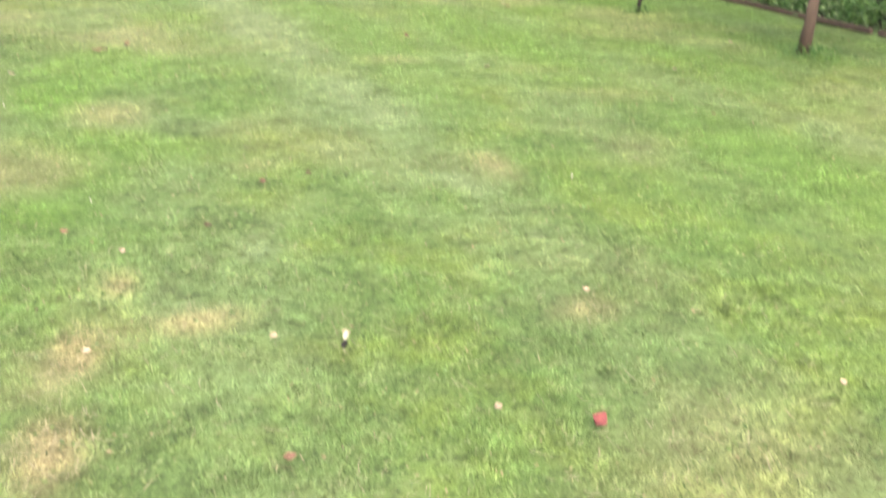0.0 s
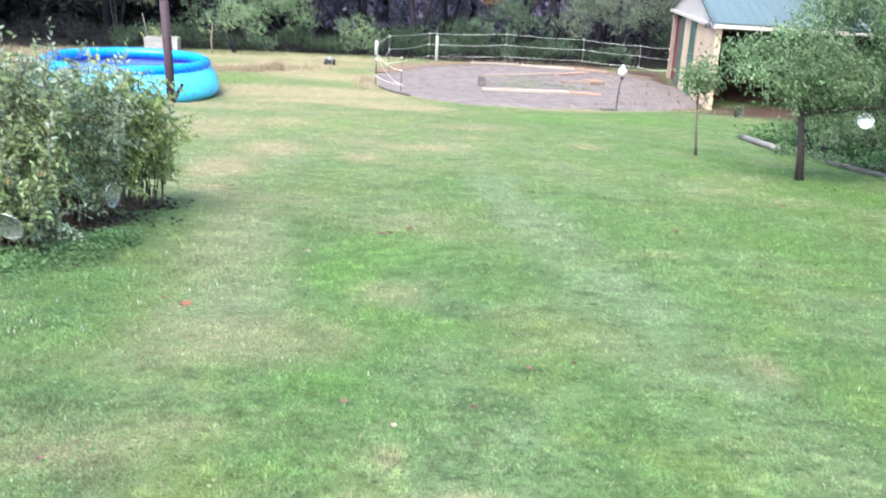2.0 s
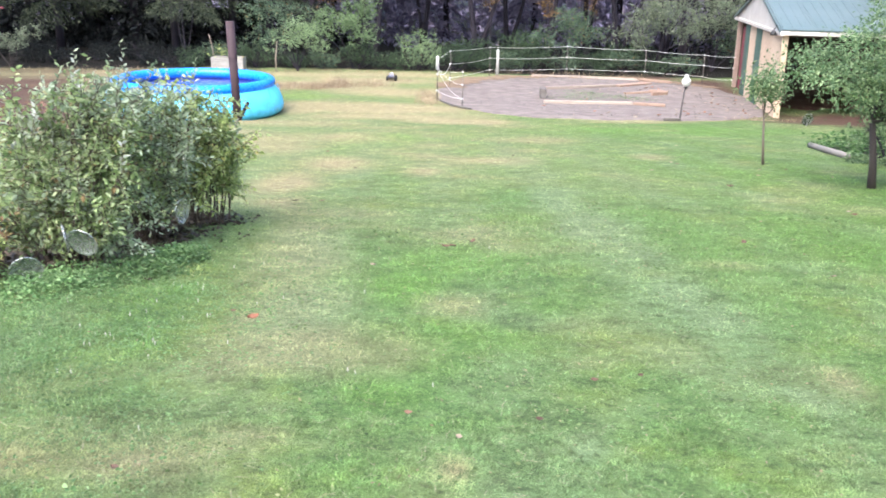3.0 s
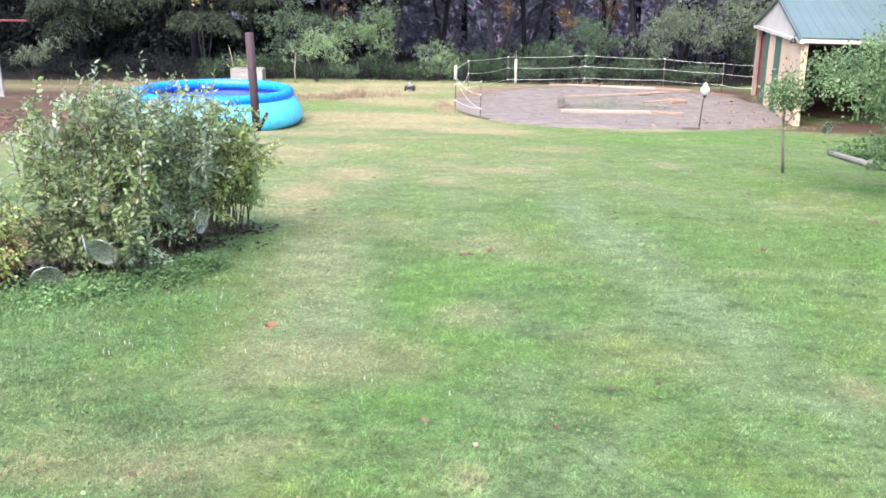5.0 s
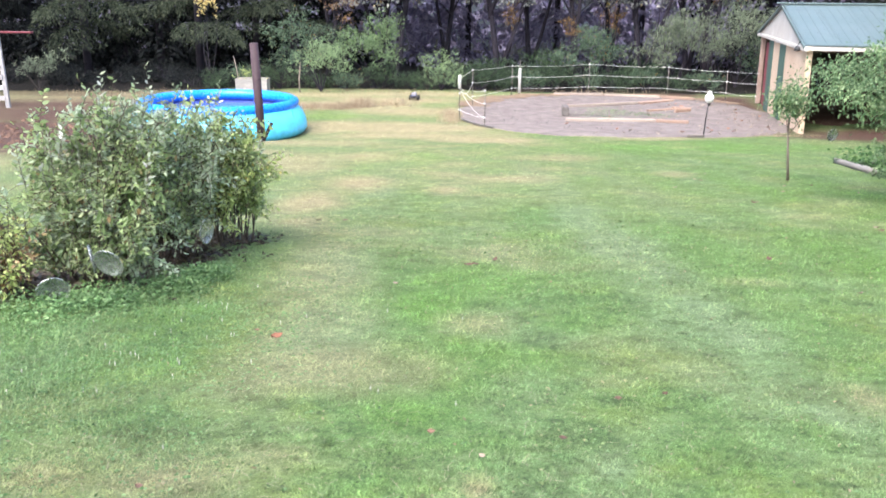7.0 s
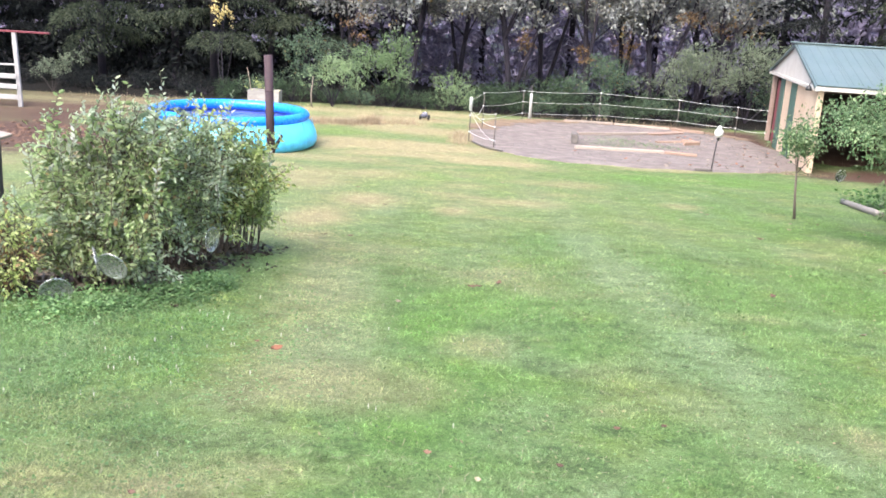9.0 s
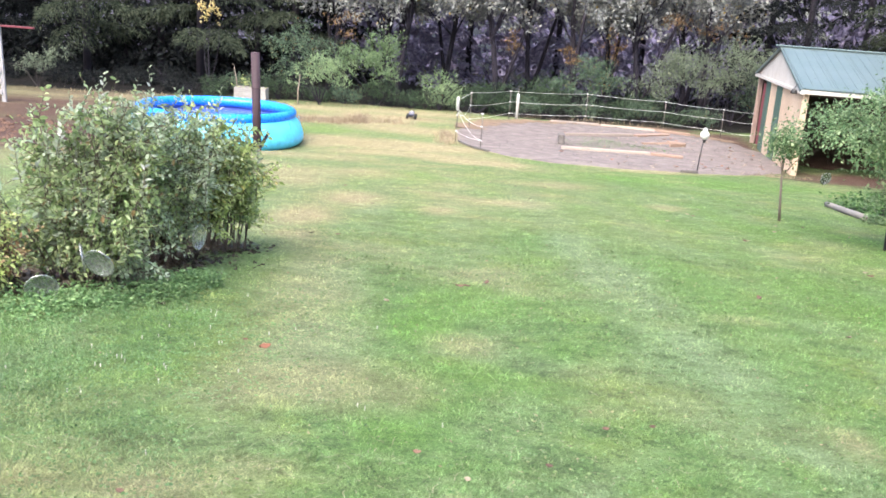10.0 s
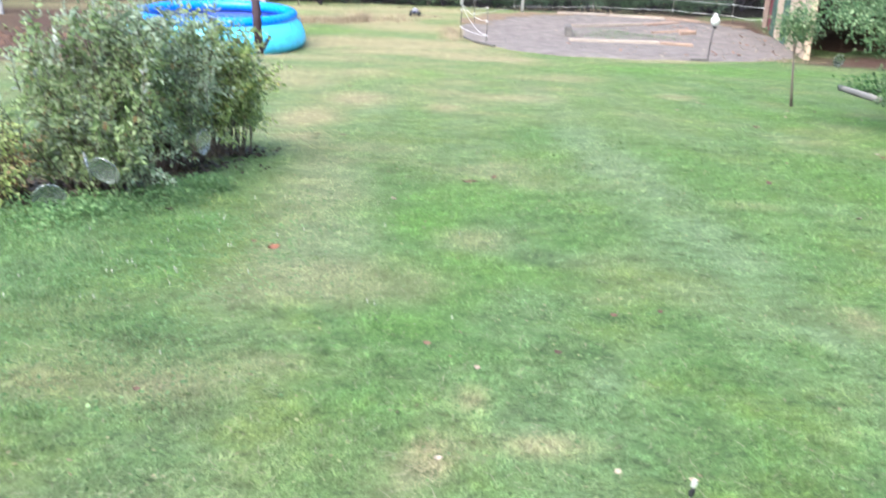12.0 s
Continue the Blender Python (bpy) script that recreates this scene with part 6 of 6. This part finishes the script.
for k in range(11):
    light_shrub(-23.0 + 1.5 * k, 36.6 + 0.8 * (k % 3), 2.0, 0.42 + 0.16 * (k % 3), SHADED_NEEDLE, 260 + k, "undergrowth below the firs with shade in its leaf colour", 170, 0.14, "undergrowth along the woods")


def fir_mesh(seed, tall, reach, close, mat):
    """Whorls of broad drooping boughs with dark gaps between them, each a flat fan of needled twigs that hang at its edge."""
    rng = np.random.default_rng(seed)
    c, d, s = [], [], []
    z = 2.2 if close else 0.7
    while z < tall - 0.3:
        fine = close and z < 6.5
        for _ in range(4 if fine else 7):
            a, l = rng.uniform(0, math.tau), (reach * (1 - z / tall) ** 0.8 + 0.35) * rng.uniform(0.55, 1.15)
            sag, rise = rng.uniform(0.14, 0.3), rng.uniform(0.04, 0.16)
            stations = max(4, int(l * (10 if fine else 3)))
            t = np.linspace(0.18, 1, stations)
            mid = np.stack([l * t * math.cos(a), l * t * math.sin(a), z + l * (rise * t - sag * t * t * 1.5)], 1)
            side = np.array([-math.sin(a), math.cos(a), 0])
            out = np.array([math.cos(a), math.sin(a), -sag])
            for p, q in zip(mid, t):
                w = 0.34 * l * (1.06 - q) + 0.16
                for sgn in (-1, 1):
                    way = side * sgn * 0.85 + out * 0.55 + rng.normal(size=3) * 0.12
                    m = max(2, int(w / (0.065 if fine else 0.28)))
                    u = (np.arange(m) + rng.random(m)) / m
                    c.append(p + way * (w * u)[:, None] - np.array((0, 0, 0.55)) * (w * u * u)[:, None] + rng.normal(size=(m, 3)) * 0.03)
                    d.append(way * 0.8 + rng.normal(size=(m, 3)) * 0.3 - np.array((0, 0, 0.9)) * u[:, None])
                    s.append(rng.uniform(0.09, 0.19, m) if fine else rng.uniform(0.3, 0.5, m))
        z += rng.uniform(0.8, 1.15) * (1 if z < 6 else 1.3)
    c, d, s = np.concatenate(c), np.concatenate(d), np.concatenate(s)
    return leaf_mesh("crown", c, d, s, s * (0.28 if close else 0.4), rng, mat, 0.1)


def fir_tree(x, y, seed, tall, reach, close=True, mat=NEEDLE):
    ob = thing("fir_tree", (x, y, gz(x, y)), "dark fir with drooping boughs in the woods", "tree", "firs in the woods")
    part("trunk", tube("trunk", [(0, 0, -0.2), (0.03, 0, tall * 0.5), (0, 0, tall)], [0.17, 0.12, 0.02], SHADED_BARK, 9), None, ob)
    part("crown", fir_mesh(seed, tall, reach, close, mat), None, ob)
    return ob


def broad_tree(x, y, seed, tall, mat, lean):
    rng = np.random.default_rng(seed)
    ob = thing("broadleaf_tree", (x, y, gz(x, y)), "broadleaf tree in the woods with shade-darkened trunks and a few autumn leaves", "tree", "broadleaf trees in the woods")
    low = 3.1
    part("trunk", tube("trunk", [(0, 0, -0.2), (lean * 0.3, 0, 1.2), (lean * 0.9, 0.1, low + 0.6), (lean * 1.1, 0.1, tall * 0.6)], [0.15, 0.12, 0.1, 0.05], SHADED_BARK, 9), None, ob)
    part("trunk", tube("trunk", [(-0.1, 0.1, -0.2), (-lean * 0.7, 0.2, 1.3), (-lean * 1.9, 0.3, low + 0.4), (-lean * 2.4, 0.3, tall * 0.55)], [0.11, 0.09, 0.07, 0.03], SHADED_BARK, 8), None, ob, "thinner leaning second stem")
    lobes = [((lean, 0, tall * 0.7), (2.6, 2.4, tall * 0.26)), ((lean - 1.6, -0.4, low + 1.3), (1.7, 1.6, 0.9)), ((lean + 1.7, -0.3, low + 1.6), (1.6, 1.6, 0.9)), ((lean + 0.2, -1.2, low + 1.0), (1.8, 1.3, 0.7)), ((lean, 1.2, low + 2.2), (2.0, 1.6, 1.1))]
    for _ in range(6):
        part("limb", limbs_mesh("limb", rng, (lean * 0.8, 0.05, 2.3), 2.2, lobes, 1, 0.05, SHADED_BARK, 3, 6), None, ob)
    part("crown", crown_mesh("crown", rng, clusters(rng, lobes, 60, 0.55), 1050, 8, 0.19, mat, 0.3, 0.4, 0.1), None, ob)
    return ob


def build_woods():
    r = random.Random(4)
    firs = [fir_tree(-19.2, 39.5, 301, 13, 3.6, mat=SHADED_NEEDLE), fir_tree(-14.6, 39.6, 302, 15, 3.9), fir_tree(-10.0, 39.9, 303, 14, 3.6)]
    for k, (x, y) in enumerate(((-23.5, 38.5), (-6.4, 42.0), (15.4, 40.2), (18.6, 37.0))):
        copy_thing(firs[(k + 1) % 3], pose(x, y, gz(x, y), 0, 0, r.uniform(0, 360)))
    deep = [fir_tree(-12.4, 42.6, 304, 14, 3.4, False, SHADED_NEEDLE), fir_tree(-17.0, 42.8, 307, 13, 3.6, False, SHADED_NEEDLE)]
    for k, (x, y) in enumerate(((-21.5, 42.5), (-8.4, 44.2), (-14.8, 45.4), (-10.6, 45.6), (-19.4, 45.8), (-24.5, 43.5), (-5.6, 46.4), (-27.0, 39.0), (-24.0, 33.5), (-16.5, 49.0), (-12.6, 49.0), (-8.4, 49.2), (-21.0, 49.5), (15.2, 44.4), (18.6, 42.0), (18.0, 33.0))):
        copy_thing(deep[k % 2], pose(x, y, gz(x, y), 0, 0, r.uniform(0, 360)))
    back = [fir_tree(-2.0, 48.5, 306, 13, 3.8, False, HAZE_LEAF)]
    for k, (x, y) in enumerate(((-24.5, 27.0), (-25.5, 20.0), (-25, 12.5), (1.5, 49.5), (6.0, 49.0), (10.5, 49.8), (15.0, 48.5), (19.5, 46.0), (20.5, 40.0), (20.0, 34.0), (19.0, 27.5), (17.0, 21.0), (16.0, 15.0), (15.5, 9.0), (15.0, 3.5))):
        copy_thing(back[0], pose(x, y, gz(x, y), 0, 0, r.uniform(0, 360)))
    broad = [broad_tree(-1.8, 41.2, 321, 9.5, LEAF_WOOD_HAZE, 0.5), broad_tree(2.6, 40.8, 322, 9.0, LEAF_WOOD_HAZE, -0.6), broad_tree(-4.6, 41.6, 323, 8.5, LEAF_WOOD_HAZE, 0.2)]
    for x, y, z, w, h, seed in ((-3.85, 38.6, 2.9, 0.55, 0.7, 331), (7.1, 39.4, 2.7, 0.5, 0.6, 332), (11.5, 39.6, 3.6, 0.8, 0.35, 333), (2.9, 39.6, 2.6, 0.35, 0.4, 334), (9.6, 39.2, 3.9, 0.5, 0.2, 335), (5.4, 39.6, 2.2, 0.3, 0.3, 336)):
        shrub("autumn_sapling", x, y, [((0, 0, z), (w, w, h)), ((w * 0.6, -0.2, z - h * 0.7), (w * 0.6, w * 0.5, h * 0.5))], 40, 0.1, LEAF_FALL, seed, "slender sapling with orange autumn leaves in the woods", "autumn saplings", stems=3, category="tree")
    # the four near x 12, y 5 to 18, are added to shade the bed
    for k, (x, y) in enumerate(((5.9, 41.3), (8.7, 40.9), (11.6, 41.4), (0.3, 44.6), (4.3, 45.0), (8.0, 45.0), (11.8, 45.2), (-2.8, 45.3), (12.0, 13.0), (12.6, 17.5), (11.8, 9.0), (11.6, 4.8), (16.5, 12.0), (16.0, 6.0))):
        copy_thing(broad[k % 3], pose(x, y, gz(x, y), 0, 0, r.uniform(0, 360)))


build_woods()
# added sapling: its bright leaves paint the light coming through the firs
shrub("yellow_maple", -8.75, 36.4, [((0, 0, 2.9), (0.36, 0.3, 0.34)), ((0.3, 0, 3.35), (0.28, 0.2, 0.25)), ((-0.3, 0, 3.3), (0.2, 0.2, 0.2))], 34, 0.11, LEAF_GAP_LIGHT, 341, "added sapling whose bright yellow leaves stand in for light between the firs", "autumn saplings", stems=3, category="tree")


def build_far_woods():
    """The woods go on all round, too far and dense to tell trees apart."""
    rng = np.random.default_rng(9)
    n = 40000
    a = rng.uniform(-2.0, 2.0, n)
    d = rng.uniform(56, 78, n)
    x, y = d * np.sin(a), d * np.cos(a)
    z = height(x, y) + rng.random(n) * (11 + 3 * np.sin(a * 23) + 2 * np.sin(a * 57))
    s = rng.uniform(0.45, 0.95, n)
    tagged(new("far_woods", leaf_mesh("far_woods", np.stack([x, y, z], 1), rng.normal(size=(n, 3)), s, s * 0.8, rng, HAZE_LEAF)), "dense woods far behind the garden with haze in their leaf colour", "woods", kind="stuff")


build_far_woods()


ground_cover("pen_weeds", ((4.8, 28.6, 0.9), (5.8, 29.0, 1.0), (6.6, 28.8, 0.9), (5.4, 29.8, 0.9)), 3800, 0.028, LEAF_SHRUB, 46, "sparse green weeds in the gravel inside the timbers", 0.06)


# ---- fallen leaves ----
def leaf_data(seed, mat, size):
    rng = np.random.default_rng(seed)
    verts, faces = [], []
    for i, (t, w) in enumerate(((0, 0.04), (0.25, 0.26), (0.5, 0.33), (0.75, 0.22), (1, 0.02))):
        for s in (-1, 0, 1):
            verts.append(((t - 0.5) * size, s * w * size, 0.1 * size * (abs(s) + (2 * t - 1) ** 2) + rng.uniform(0, 0.05) * size))
    for i in range(4):
        for s in range(2):
            a = 3 * i + s
            faces.append((a, a + 1, a + 4, a + 3))
    n = len(verts)
    verts += [(p[0], p[1], p[2] - 0.0015) for p in verts]
    faces += [tuple(n + k for k in reversed(f)) for f in faces]
    return mesh_from("fallen_leaf", verts, faces, mat, True)


def build_fallen_leaves():
    r = random.Random(2)
    kinds = [leaf_data(1, FADED_LEAF, 0.055), leaf_data(2, RED_LEAF, 0.07), leaf_data(3, PALE_LEAF, 0.045), leaf_data(4, ORANGE_LEAF, 0.06)]
    words = ("curled brown-orange fallen leaf on the lawn", "dull red fallen leaf on the lawn", "pale dry fallen leaf on the lawn", "curled orange fallen leaf on the lawn")
    known = [(-0.78, 4.25, 3), (-0.9, 4.38, 0), (0.44, 2.95, 0), (0.15, 2.77, 2), (-0.02, 2.98, 0), (0.71, 3.36, 0), (0.91, 3.43, 0), (-0.89, 2.5, 0), (0.67, 2.02, 2), (0.48, 2.05, 2), (1.44, 2.09, 2),
             (1.1, 1.43, 1), (3.23, 3.89, 0), (1.81, 1.42, 2), (0.02, 2.1, 2), (0.9, 1.55, 2), (0.4, 1.5, 0)]
    for _ in range(40):
        known.append((r.uniform(-1.5, 5.5), r.uniform(3, 18), r.choice((0, 2, 2))))
    for _ in range(130):
        known.append((r.triangular(3.0, 10.4, 9.6), r.uniform(23.8, 32.5), r.choice((2, 2, 2, 2, 3))))
    r = random.Random(8)
    for i, (x, y, k) in enumerate(known):
        ob = new("fallen_leaf", kinds[k])
        curled = i < 17
        turn = pose(0, 0, 0, r.uniform(10, 30), 0, r.uniform(-40, 40)) if curled else pose(0, 0, 0, r.uniform(-15, 15), r.uniform(-15, 15), r.uniform(0, 360))
        size = (1.05 if k == 3 else 0.8 if k == 1 else 0.55) if y < 5 else 1.15 if y < 20 else 1.9
        ob.matrix_basis = Matrix.Translation((x, y, gz(x, y) + (0.03 if y < 20 else 0.04))) @ turn @ Matrix.Scale(size, 4)
        tagged(ob, words[k], "leaf", "fallen leaves")


build_fallen_leaves()


# ---- a feather stuck in the grass ----
def build_feather():
    x, y = 0.645, 1.955
    ob = thing("feather", (x, y, gz(x, y) + 0.01), "small black and white feather standing in the grass", "feather")
    part("quill", tube("quill", [(0, 0, -0.01), (0.004, 0, 0.03), (0.008, 0, 0.055)], [0.0012, 0.001, 0.0005], PETAL, 5), None, ob)
    for name, z0, z1, mat, words in (("vane", 0.008, 0.034, BLACK_PLASTIC, "black lower vane"), ("tip", 0.0342, 0.058, PETAL, "white feather tip")):
        rows, verts = 5, []
        for i in range(rows):
            t = i / (rows - 1)
            z, w = z0 + (z1 - z0) * t, 0.008 * math.sin(math.pi * (0.25 + 0.7 * t))
            verts += [(0.12 * z - w, 0.002, z), (0.12 * z, -0.002, z), (0.12 * z + w, 0.002, z)]
        verts += [(a, b + 0.0015, c) for a, b, c in verts]
        n = 3 * rows
        faces = []
        for i in range(rows - 1):
            for s in (0, 1):
                k = 3 * i + s
                faces += [(k, k + 1, k + 4, k + 3), (n + k + 3, n + k + 4, n + k + 1, n + k)]
        part(name, mesh_from(name, verts, faces, mat), None, ob, words)


build_feather()
